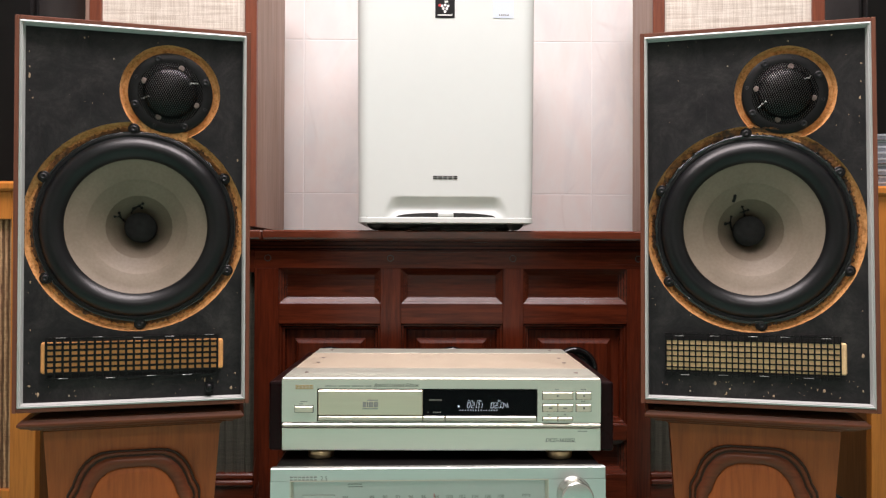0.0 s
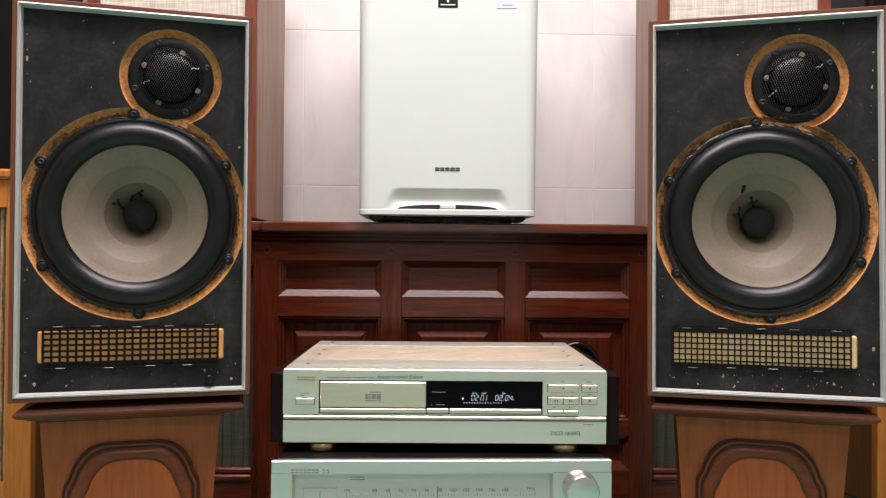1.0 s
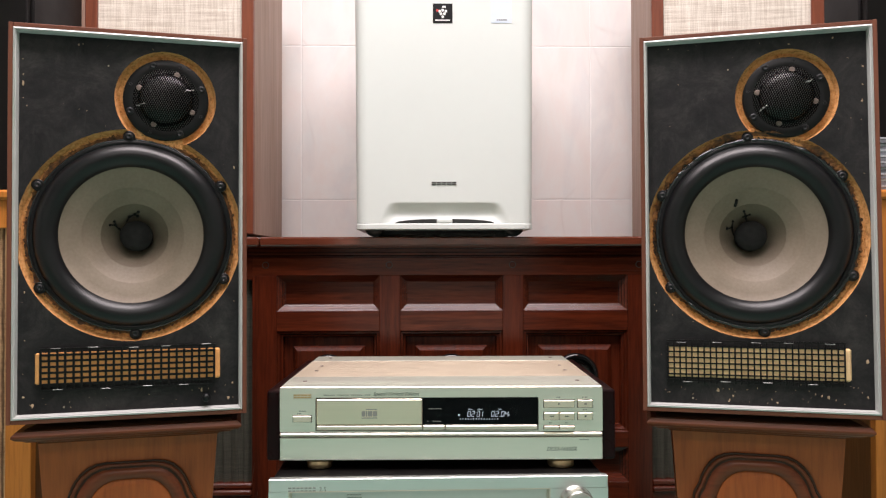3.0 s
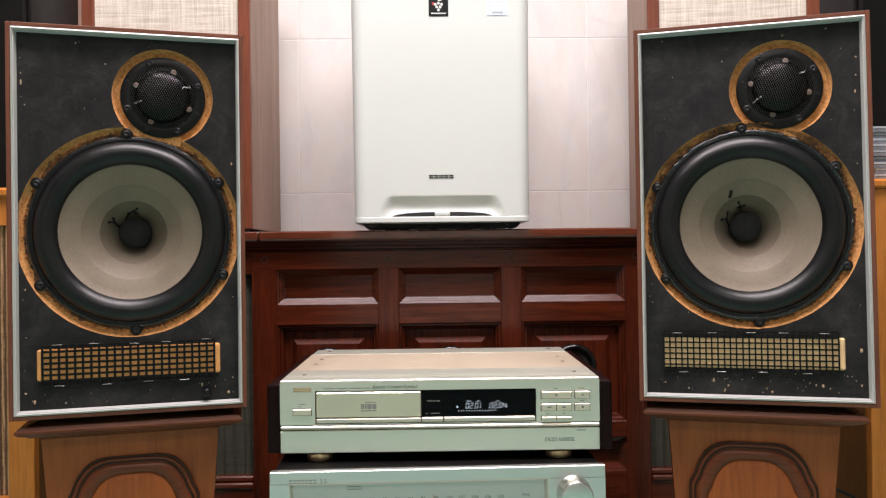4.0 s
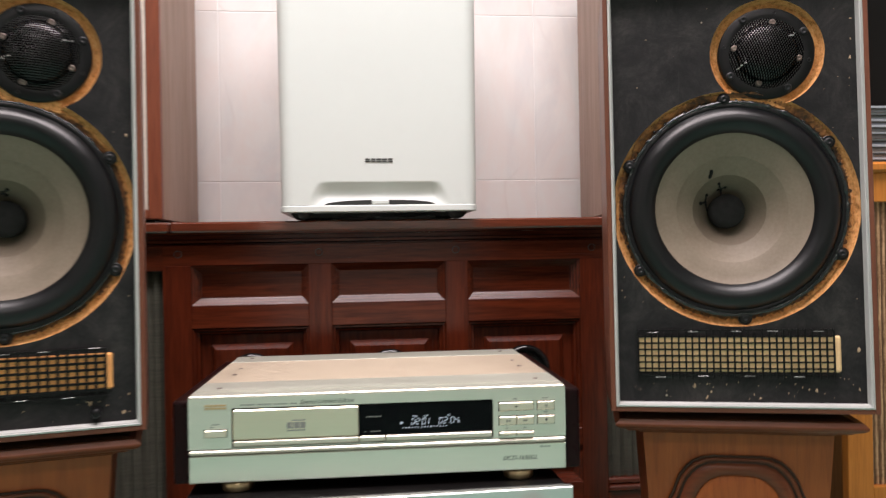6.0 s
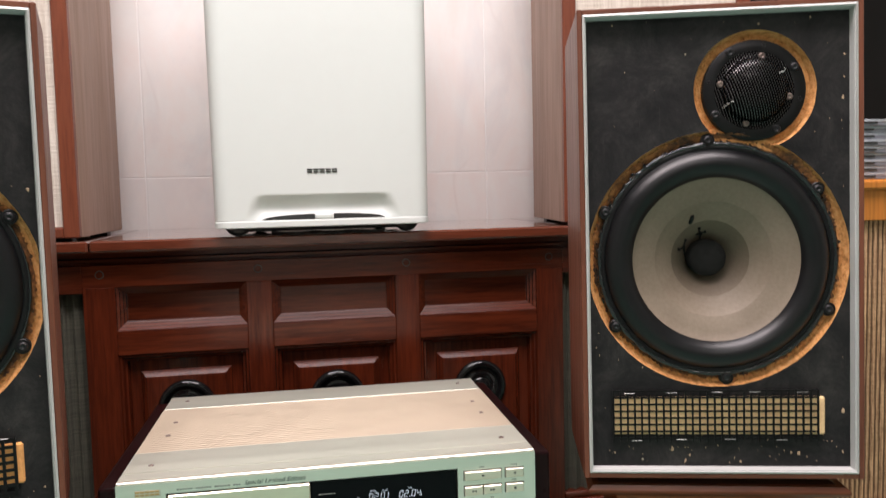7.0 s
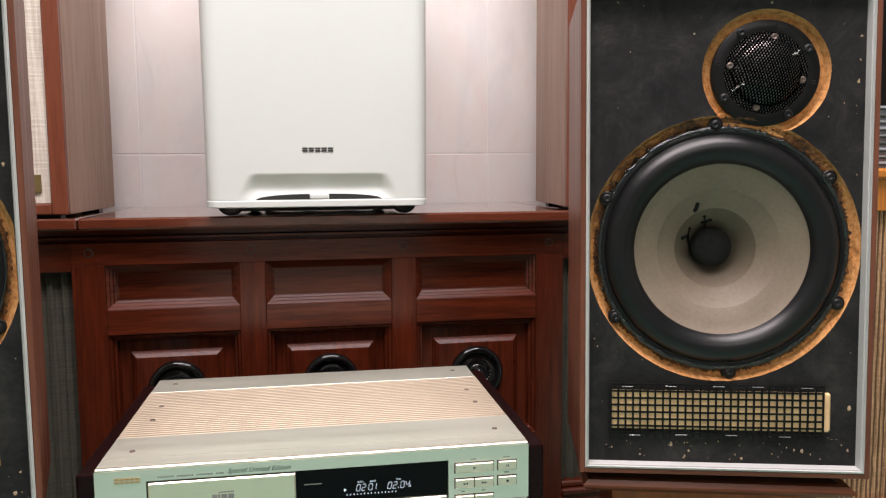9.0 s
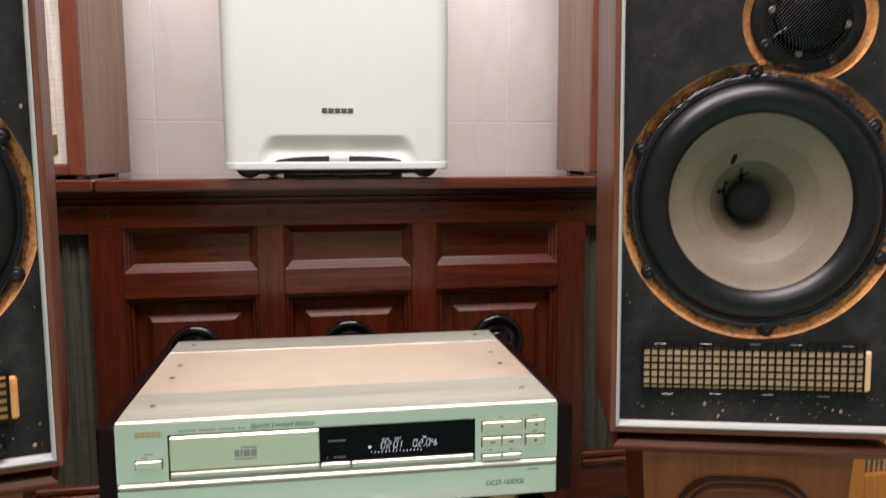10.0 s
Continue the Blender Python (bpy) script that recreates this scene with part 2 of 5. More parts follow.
def mesh_dome_mat():
    """Perforated steel gauze: a staggered field of dark holes."""
    m, n, l, p = nodes_of("perforated_steel")
    tc, sep = n.new("ShaderNodeTexCoord"), n.new("ShaderNodeSeparateXYZ")
    l.new(tc.outputs["Object"], sep.inputs[0])

    def math(op, a, b=None):
        k = n.new("ShaderNodeMath")
        k.operation = op
        for s, q in zip(k.inputs, (a, b)):
            if q is None:
                continue
            if isinstance(q, (int, float)):
                s.default_value = q
            else:
                l.new(q, s)
        return k.outputs[0]

    f = 2 * 3.14159 / 0.0030
    u = math("ADD", sep.outputs[0], math("MULTIPLY", sep.outputs[2], 0.58))
    w = math("SUBTRACT", sep.outputs[0], math("MULTIPLY", sep.outputs[2], 0.58))
    k = math("ADD", math("SINE", math("MULTIPLY", u, f)), math("SINE", math("MULTIPLY", w, f)))
    hole = ramp(n, l, math("ADD", math("MULTIPLY", k, 0.25), 0.5), [(0.30, (0, 0, 0)), (0.38, (1, 1, 1))])
    c = mixed(n, l, hole, (0.085, 0.083, 0.083), (0.0015, 0.0018, 0.002))
    l.new(c, p.inputs["Base Color"])
    p.inputs["Roughness"].default_value = 0.27
    inv = math("SUBTRACT", 1.0, hole)
    l.new(math("MULTIPLY", inv, 0.9), p.inputs["Metallic"])
    l.new(math("MULTIPLY", inv, 0.5), p.inputs["Specular IOR Level"])
    bumped(n, l, p, inv, 0.5, 0.001)
    return m


GAUZE = mesh_dome_mat()


def weave_mat(name, base, hi, fx, fz, slub=0.5):
    """Woven cloth: threads both ways with uneven slubs."""
    m, n, l, p = nodes_of(name)
    a = noise_of(n, l, coords(n, l, (fx, fx, fx * 0.03)), 1.0, 4, 0.7)
    b = noise_of(n, l, coords(n, l, (fz * 0.03, fz * 0.03, fz)), 1.0, 4, 0.7)
    c1 = ramp(n, l, a, [(0.38, base), (0.62, hi)])
    c2 = ramp(n, l, b, [(0.38, base), (0.62, hi)])
    c = mixed(n, l, slub, c1, c2)
    l.new(c, p.inputs["Base Color"])
    p.inputs["Roughness"].default_value = 0.95
    bumped(n, l, p, mixed(n, l, 0.5, a, b), 0.6, 0.0015)
    return m


LINEN = weave_mat("beige_slub_linen", (0.48, 0.41, 0.34), (0.84, 0.79, 0.71), 330, 330)
GREENCLOTH = weave_mat("dark_green_grey_cloth", (0.028, 0.028, 0.020), (0.080, 0.078, 0.056), 500, 500)
STRIPECLOTH = weave_mat("brown_striped_grille_cloth", (0.150, 0.066, 0.032), (0.62, 0.40, 0.22), 620, 1300, 0.35)


def add_stripes(m, period):
    """Upright dark and pale yarns over a woven cloth."""
    n, l = m.node_tree.nodes, m.node_tree.links
    p = n["Principled BSDF"]
    old = p.inputs["Base Color"].links[0].from_socket
    w = n.new("ShaderNodeTexWave")
    w.wave_type, w.bands_direction = "BANDS", "X"
    w.inputs["Scale"].default_value = 0.314 / period
    w.inputs["Distortion"].default_value, w.inputs["Detail"].default_value, w.inputs["Detail Scale"].default_value = 1.2, 2.0, 1.5
    l.new(coords(n, l), w.inputs["Vector"])
    band = ramp(n, l, w.outputs["Fac"], [(0.25, (0.35, 0.30, 0.27)), (0.6, (0.85, 0.82, 0.80)), (0.85, (1.25, 1.25, 1.25))])
    l.new(mixed(n, l, 1.0, old, band, "MULTIPLY"), p.inputs["Base Color"])


add_stripes(STRIPECLOTH, 0.0085)

# ---- building helpers ----


def finish(name, bm, material, smooth=False):
    bmesh.ops.recalc_face_normals(bm, faces=bm.faces)
    me = bpy.data.meshes.new(name)
    bm.to_mesh(me)
    bm.free()
    me.materials.append(material)
    for f in me.polygons:
        f.use_smooth = smooth
    return new(name, me)


def part(name, bm, material, parent, label="", smooth=False, at=None):
    ob = finish(name, bm, material, smooth)
    ob.parent = parent
    if at is not None:
        ob.matrix_basis = at
    return tagged(ob, label) if label else ob


def thing(name, m, label, category, group="", kind=""):
    ob = new(name)
    ob.empty_display_size = 0.05
    ob.matrix_basis = m
    return tagged(ob, label, category, group, kind)


def box(x0, x1, y0, y1, z0, z1, bevel=0.0, bm=None, seg=1):
    bm2 = bmesh.new()
    bmesh.ops.create_cube(bm2, size=1.0)
    for v in bm2.verts:
        v.co = ((x0 + x1) / 2 + v.co.x * (x1 - x0), (y0 + y1) / 2 + v.co.y * (y1 - y0), (z0 + z1) / 2 + v.co.z * (z1 - z0))
    if bevel:
        bmesh.ops.bevel(bm2, geom=list(bm2.edges), offset=bevel, segments=seg, profile=0.5, affect="EDGES")
    if bm is None:
        return bm2
    join(bm, bm2)
    return bm


def join(bm, other):
    made = {v: bm.verts.new(v.co) for v in other.verts}
    for f in other.faces:
        bm.faces.new([made[v] for v in f.verts])
    other.free()


def lathe(profile, cx=0.0, cz=0.0, n=48, close=True, bm=None):
    """Turned form about an axis along y through (cx, cz); profile of (radius, distance to the front, that is -y)."""
    bm = bm or bmesh.new()
    rings = []
    for r, h in profile:
        if r < 1e-6:
            rings.append([bm.verts.new((cx, -h, cz))])
        else:
            rings.append([bm.verts.new((cx + r * math.cos(2 * math.pi * k / n), -h, cz + r * math.sin(2 * math.pi * k / n))) for k in range(n)])
    for a, b in zip(rings, rings[1:]):
        for k in range(n):
            j = (k + 1) % n
            if len(a) == 1:
                bm.faces.new((a[0], b[k], b[j]))
            elif len(b) == 1:
                bm.faces.new((a[k], a[j], b[0]))
            else:
                bm.faces.new((a[k], a[j], b[j], b[k]))
    return bm


def rect_rings(x0, x1, z0, z1, steps, fill=True, bm=None):
    """Mitred moulding: rectangles inset by d at depth y, joined from step to step."""
    bm = bm or bmesh.new()
    rings = []
    for d, y in steps:
        rings.append([bm.verts.new(c) for c in ((x0 + d, y, z0 + d), (x1 - d, y, z0 + d), (x1 - d, y, z1 - d), (x0 + d, y, z1 - d))])
    for a, b in zip(rings, rings[1:]):
        for k in range(4):
            j = (k + 1) % 4
            bm.faces.new((a[k], a[j], b[j], b[k]))
    if fill:
        bm.faces.new(rings[-1])
    return bm


def loops(rings, fill=True, bm=None):
    bm = bm or bmesh.new()
    vs = [[bm.verts.new(c) for c in ring] for ring in rings]
    for a, b in zip(vs, vs[1:]):
        for k in range(len(a)):
            j = (k + 1) % len(a)
            bm.faces.new((a[k], a[j], b[j], b[k]))
    if fill:
        bm.faces.new(vs[-1])
    return bm


def text_part(words, size, x, y, z, material, parent, name="lettering", shear=0.0, centre=False, label=""):
    """Words standing upright in the x-z plane, facing -y, thin but solid."""
    cu = bpy.data.curves.new(name, "FONT")
    cu.body, cu.size, cu.extrude, cu.shear = words, size, 0.0001, shear
    cu.align_x = "CENTER" if centre else "LEFT"
    tmp = bpy.data.objects.new("tmp", cu)
    scene.collection.objects.link(tmp)
    me = bpy.data.meshes.new_from_object(tmp)
    bpy.data.objects.remove(tmp)
    me.materials.clear()
    me.materials.append(material)
    ob = new(name, me)
    ob.parent = parent
    ob.matrix_basis = pose(x, y, z, 90, 0, 0)
    return tagged(ob, label) if label else ob


def block_row(bm, x, z, w, h, n, gap, y0, y1, thick):
    """A maker's mark as a row of plain bars, two to a letter."""
    for k in range(n):
        a = x + k * (w + gap)
        box(a, a + w, y0, y1, z + h - thick, z + h, bm=bm)
        box(a, a + w, y0, y1, z, z + thick, bm=bm)
    return bm


# ---- the room ----
WALL_Y = 2.006
tagged(finish("floor", box(-2.4, 2.6, -2.6, 2.12, -0.08, 0.0), FLOORMAT), "pale mint green glazed floor", "floor", kind="structure")
tagged(finish("ceiling", box(-2.4, 2.6, -2.6, 2.12, 2.6, 2.7), CEILMAT), "plain white ceiling", "ceiling", kind="structure")
wall_north = tagged(finish("wall_north", box(-2.4, 2.6, WALL_Y + 0.0010, WALL_Y + 0.11, 0.0, 2.6), GROUT), "wall with marbled pinkish white ceramic tiles and white grout", "wall", kind="structure")
tagged(finish("wall_south", box(-2.4, 2.6, -2.7, -2.6, 0.0, 2.6), WALLMAT), "plain cream painted wall", "wall", kind="structure")
tagged(finish("wall_west", box(-2.5, -2.4, -2.7, 2.12, 0.0, 2.6), WALLMAT), "plain cream painted wall", "wall", kind="structure")
tagged(finish("wall_east", box(2.6, 2.7, -2.7, 2.12, 0.0, 2.6), WALLMAT), "plain cream painted wall", "wall", kind="structure")


def ceiling_lamp(x, y):
    t = thing("ceiling_lamp", pose(x, y, 2.6), "white fluorescent fitting on the ceiling", "ceiling lamp", "ceiling lamps")
    part("housing", box(-0.64, 0.64, -0.15, 0.15, -0.05, 0.0, 0.006), WHITEPL, t)
    part("reflector", box(-0.60, 0.60, -0.125, 0.125, -0.075, -0.05, 0.004), WHITEPL, t)


ceiling_lamp(0.05, 0.60)
ceiling_lamp(0.05, -1.3)

# ---- mahogany console against the wall ----
FRONT = 1.603
TOP = 0.6865
COLS = ((-0.2755, -0.067), (-0.0250, 0.185), (0.2275, 0.4425))


def console():
    t = thing("console_cabinet", pose(0.09, FRONT, 0), "dark red mahogany panelled console with cloth bays against the wall", "console cabinet")
    ox = -0.09

    def bx(name, x0, x1, y0, y1, z0, z1, m, bev=0.0015, label=""):
        return part(name, box(x0 + ox, x1 + ox, y0, y1, z0, z1, bev), m, t, label)

    bx("carcass", -0.735, 0.915, 0.030, 0.40, 0.10, 0.645, MAHOG_Z)
    bx("plinth", -0.70, 0.88, 0.05, 0.38, 0.0, 0.10, MAHOG_X)
    # top in three boards
    for x0, x1 in ((-0.76, -0.3065), (-0.3045, 0.5005), (0.5025, 0.94)):
        bx("top_board", x0, x1, -0.030, 0.402, 0.668, TOP, MAHOG_TOP, 0.003)
    # cornice: stepped cove under the top
    bm = bmesh.new()
    prof = [(-0.010, 0.668), (-0.010, 0.6648), (0.016, 0.6630), (0.016, 0.6565), (0.006, 0.6545), (0.006, 0.6500), (0.019, 0.6480), (0.019, 0.644), (0.034, 0.644), (0.034, 0.668)]
    ends = [[bm.verts.new((x + ox, y, z)) for y, z in prof] for x in (-0.745, 0.925)]
    for k in range(len(prof)):
        j = (k + 1) % len(prof)
        bm.faces.new((ends[0][k], ends[0][j], ends[1][j], ends[1][k]))
    bm.faces.new(ends[0]), bm.faces.new(list(reversed(ends[1])))
    part("cornice", bm, MAHOG_X, t)
    # frame
    for x0, x1 in ((-0.325, -0.2755), (-0.067, -0.0250), (0.185, 0.2275), (0.4425, 0.492), (-0.735, -0.70), (0.88, 0.915)):
        bx("stile", x0, x1, 0.0, 0.030, 0.10, 0.6087 if abs(x0) < 0.6 else 0.645, MAHOG_Z, 0.0008)
    bx("rail", -0.325, 0.492, 0.0004, 0.030, 0.6085, 0.645, MAHOG_X, 0.0008)
    for c0, c1 in COLS:
        for z0, z1 in ((0.495, 0.536), (0.255, 0.2875), (0.10, 0.185)):
            bx("rail", c0, c1, 0.0006, 0.030, z0, z1, MAHOG_X, 0.0008)
    # panels
    short = [(0, 0.0006), (0.0005, 0.0050), (0.0045, 0.0072), (0.0050, 0.0115), (0.0088, 0.0136), (0.0093, 0.0180), (0.0125, 0.0198), (0.0130, 0.0238), (0.0145, 0.0242)]
    tall = [(0, 0.001), (0.002, 0.005), (0.005, 0.005), (0.008, 0.010), (0.011, 0.011), (0.014, 0.020), (0.030, 0.020), (0.0308, 0.0165), (0.0400, 0.0075), (0.0408, 0.0062)]
    for c0, c1 in COLS:
        part("short_panel", rect_rings(c0 + ox, c1 + ox, 0.536, 0.6085, short), MAHOG_X, t)
        part("tall_panel", rect_rings(c0 + ox, c1 + ox, 0.2875, 0.495, tall), MAHOG_Z, t)
        part("short_panel", rect_rings(c0 + ox, c1 + ox, 0.185, 0.255, short), MAHOG_X, t)
        cx = (c0 + c1) / 2 + ox
        prof = [(0.047, -0.006), (0.047, 0.003), (0.0445, 0.007), (0.040, 0.0085), (0.036, 0.007), (0.034, 0.0035), (0.029, 0.002), (0.026, 0.0045),
                (0.021, 0.005), (0.018, 0.003), (0.014, 0.006), (0.011, 0.013), (0.012, 0.018), (0.009, 0.0225), (0.0, 0.024)]
        k = part("knob", lathe(prof, n=40), GLOSSBLACK, t, "round glossy black turned pull", True, pose(cx, 0.004, 0.401))
        # drop bail of the pull
        cu = bmesh.new()
        for a in range(13):
            an = math.pi + math.pi * a / 12
            bmesh.ops.create_uvsphere(cu, u_segments=8, v_segments=6, radius=0.0042, matrix=Matrix.Translation((0.021 * math.cos(an), -0.0165, 0.004 + 0.021 * math.sin(an))))
        part("bail", cu, GLOSSBLACK, k, smooth=True)
    # plugs on the top rail
    for x in (-0.298, -0.0470, 0.2055, 0.466):
        pl = part("wood_plug", lathe([(0.0054, -0.001), (0.0054, 0.0012), (0.0045, 0.0016), (0.0, 0.0016)], x + ox, 0.630, 20), MAHOG_Z, t)
        part("plug_ring", lathe([(0.0070, -0.001), (0.0070, 0.0004), (0.0054, 0.0004), (0.0054, -0.001)], x + ox, 0.630, 24), INK, pl)
    # cloth bays with pleats
    for x0, x1 in ((-0.70, -0.325), (0.492, 0.88)):
        bm = bmesh.new()
        n = 150
        cols = []
        for k in range(n + 1):
            x = x0 + (x1 - x0) * k / n
            y = 0.019 + 0.004 * math.sin(x * 2 * math.pi / 0.021) + 0.002 * math.sin(x * 2 * math.pi / 0.0083 + 1)
            cols.append((bm.verts.new((x + ox, y, 0.186)), bm.verts.new((x + ox, y * 0.97, 0.602))))
        for a, b in zip(cols, cols[1:]):
            bm.faces.new((a[0], b[0], b[1], a[1]))
        part("pleated_cloth", bm, GREENCLOTH, t, "dark grey-green pleated cloth", True)
        bx("rail", x0, x1, 0.0006, 0.030, 0.600, 0.645, MAHOG_X, 0.0008)
        bx("rail", x0, x1, 0.0006, 0.030, 0.10, 0.163, MAHOG_X, 0.0008)
        bx("moulding", x0, x1, -0.004, 0.024, 0.163, 0.175, MAHOG_X, 0.003)
        bx("moulding", x0, x1, 0.004, 0.026, 0.175, 0.187, MAHOG_X, 0.003)
    return t


GLOSSBLACK = plain("glossy_black_turned_wood", (0.006, 0.0058, 0.006), 0.09, scale=40, vary=0.2, bump=0.0)
console()


# ---- tall box speakers on the console ----
def grille_speaker(m, badge):
    t = thing("shelf_speaker", m, "tall faded teak speaker with beige linen grille on the console", "speaker", "shelf speakers")
    W, D, H, F = 0.336, 0.300, 0.64, 0.024
    for x0, x1 in ((0, 0.014), (W - 0.014, W)):
        part("side_panel", box(x0, x1, 0.004, D, 0.006, H, 0.001), GREYWOOD, t)
    part("top_panel", box(0.014, W - 0.014, 0.004, D, H - 0.014, H), GREYWOOD, t)
    part("bottom_panel", box(0.014, W - 0.014, 0.004, D, 0.0062, 0.020), GREYWOOD, t)
    part("back_panel", box(0.014, W - 0.014, D - 0.012, D - 0.002, 0.020, H - 0.014), GREYWOOD, t)
    for x0, x1 in ((0, F), (W - F, W)):
        part("front_stile", box(x0, x1, -0.012, 0.004, 0.006, H, 0.002), REDWOOD, t, "red-brown front frame")
    for z0, z1 in ((0.0062, 0.0062 + F * 0.7), (H - F, H)):
        part("front_rail", box(F, W - F, -0.0116, 0.004, z0, z1, 0.002), REDWOOD, t)
    bm = bmesh.new()
    nx, nz = 30, 50
    rows = [[bm.verts.new((F - 0.001 + (W - 2 * F + 0.002) * i / nx, -0.004 + 0.0008 * noise.noise((i * 0.9, k * 0.7, 3.3)), 0.024 + (H - F - 0.024) * k / nz)) for i in range(nx + 1)] for k in range(nz + 1)]
    for a, b in zip(rows, rows[1:]):
        for i in range(nx):
            bm.faces.new((a[i], a[i + 1], b[i + 1], b[i]))
    part("grille_cloth", bm, LINEN, t, "beige slub linen grille cloth", True)
    for x in (0.02, W - 0.05):
        for y in (0.02, D - 0.04):
            part("foot", box(x, x + 0.03, y, y + 0.03, 0.0, 0.0064), BLACKPL, t)
    if badge:
        b = part("badge", box(W - F - 0.040, W - F - 0.014, -0.0075, -0.004, 0.040, 0.068, 0.0005), BRASS, t, "dark brass badge with a black mark")
        bm = box(W - F - 0.036, W - F - 0.034, -0.0082, -0.0074, 0.046, 0.062)
        box(W - F - 0.034, W - F - 0.028, -0.0082, -0.0074, 0.0605, 0.062, bm=bm)
        box(W - F - 0.034, W - F - 0.028, -0.0082, -0.0074, 0.053, 0.0545, bm=bm)
        box(W - F - 0.0285, W - F - 0.027, -0.0082, -0.0074, 0.0545, 0.0605, bm=bm)
        box(W - F - 0.030, W - F - 0.024, -0.0082, -0.0074, 0.046, 0.048, bm=bm)
        part("badge_mark", bm, INK, b)
    return t


grille_speaker(pose(-0.318 - 0.336, 1.590, TOP), True)
grille_speaker(pose(0.4895, 1.588, TOP, 0, 0, -7.6), False)


# ---- things beyond the shelf speakers ----
def wall_post(x0, x1):
    t = thing("wall_post", pose((x0 + x1) / 2, 1.95, 0), "grey-brown wooden upright post against the wall", "wooden post", "wall posts")
    h = (x1 - x0) / 2
    part("post_face", box(-h, h, -0.02, 0.0, 0.0, 2.4, 0.002), GREYWOOD, t)
    part("post_core", box(-h + 0.01, h - 0.01, 0.0, 0.05, 0.0, 2.4), GREYWOOD, t)


wall_post(-0.93, -0.78)
wall_post(0.99, 1.13)


def black_cabinet(x0, x1):
    t = thing("black_cabinet", pose((x0 + x1) / 2, 1.70, 0), "tall plain black cabinet behind the honey wood unit", "cabinet", "black cabinets")
    h = (x1 - x0) / 2
    part("body", box(-h, h, 0.0, 0.29, 0.0, 1.9, 0.003), BLACKLAC, t)
    part("door", box(-h + 0.006, -0.002, -0.02, -0.001, 0.06, 1.88, 0.002), BLACKLAC, t)
    part("door", box(0.002, h - 0.006, -0.02, -0.001, 0.06, 1.88, 0.002), BLACKLAC, t)


black_cabinet(-1.60, -0.815)
black_cabinet(0.985, 1.80)


# ---- honey wood units on legs ----
def honey_unit(x_in, side):
    """x_in: the edge towards the middle; side: -1 for the one to the west, 1 for the east."""
    t = thing("honey_wood_unit", pose(x_in, 1.295, 0), "honey wood floor unit with brown striped grille cloth on legs", "audio cabinet", "honey wood units")
    W, D = 0.62, 0.26
    Z0, Z1 = 0.06, 0.755

    def bx(name, a, b, y0, y1, z0, z1, m, bev=0.002):
        x0, x1 = sorted((side * a, side * b))
        return part(name, box(x0, x1, y0, y1, z0, z1, bev), m, t)

    bx("top_board", -0.004, W + 0.004, -0.008, D, 0.739, Z1, OAK, 0.004)
    bx("side_panel", 0.0, 0.018, 0.016, D, Z0, 0.739, OAKSHADE)
    bx("side_panel", W - 0.018, W, 0.016, D, Z0, 0.739, OAKSHADE)
    bx("bottom_board", 0.018, W - 0.018, 0.016, D, Z0, Z0 + 0.018, OAK)
    bx("back_panel", 0.018, W - 0.018, D - 0.012, D - 0.002, Z0 + 0.018, 0.739, OAK)
    bx("front_stile", 0.0, 0.042, 0.0, 0.016, Z0, 0.739, OAK, 0.001)
    bx("front_stile", W - 0.057, W, 0.0, 0.016, Z0, 0.739, OAK, 0.001)
    bx("front_rail", 0.042, W - 0.057, 0.0005, 0.016, 0.693, 0.739, OAK, 0.001)
    bx("front_rail", 0.042, W - 0.057, 0.0005, 0.016, Z0, 0.249, OAK, 0.001)
    bm = bmesh.new()
    n = 180
    cols = []
    for k in range(n + 1):
        x = side * (0.040 + (W - 0.095) * k / n)
        y = 0.010 + 0.0012 * math.sin(k * 2.1) + 0.0006 * math.sin(k * 5.3)
        cols.append((bm.verts.new((x, y, 0.247)), bm.verts.new((x, y, 0.695))))
    for a, b in zip(cols, cols[1:]):
        bm.faces.new((a[0], b[0], b[1], a[1]))
    part("grille_cloth", bm, STRIPECLOTH, t, "brown striped grille cloth", True)
    for x in (0.04, W - 0.08):
        for y in (0.03, D - 0.07):
            bx("leg", x, x + 0.04, y, y + 0.04, 0.0, Z0 + 0.002, OAKSHADE, 0.004)
    return t


# honey wood darkened: the shade on sides and legs is in the colour
OAKSHADE = wood("honey_wood_shaded", (0.13, 0.052, 0.014), (0.24, 0.10, 0.030), 0.5, "z", 0.1)
honey_unit(-0.613, -1)
honey_unit(0.775, 1)


# ---- disc cases stacked on the unit ----
def disc_case(i, z, dx, dy, rz, tint):
    t = thing("disc_case", pose(0.797 + 0.071 + dx, 1.318 + 0.0625 + dy, z, 0, 0, rz), "clear plastic disc case with printed spine in a stack", "disc case", "stack of disc cases")
    part("lid", box(-0.071, 0.071, -0.0625, 0.0625, 0.0062, 0.0100, 0.0005), CASEPL, t)
    part("tray", box(-0.0705, 0.0705, -0.062, 0.0625, 0.0, 0.0060, 0.0005), CASEPL2, t)
    part("spine_card", box(-0.0714, -0.0708, -0.055, 0.058, 0.0012, 0.0088), tint, t)
    part("front_notch", box(-0.03, 0.03, -0.0632, -0.0624, 0.0035, 0.0065), INK, t)


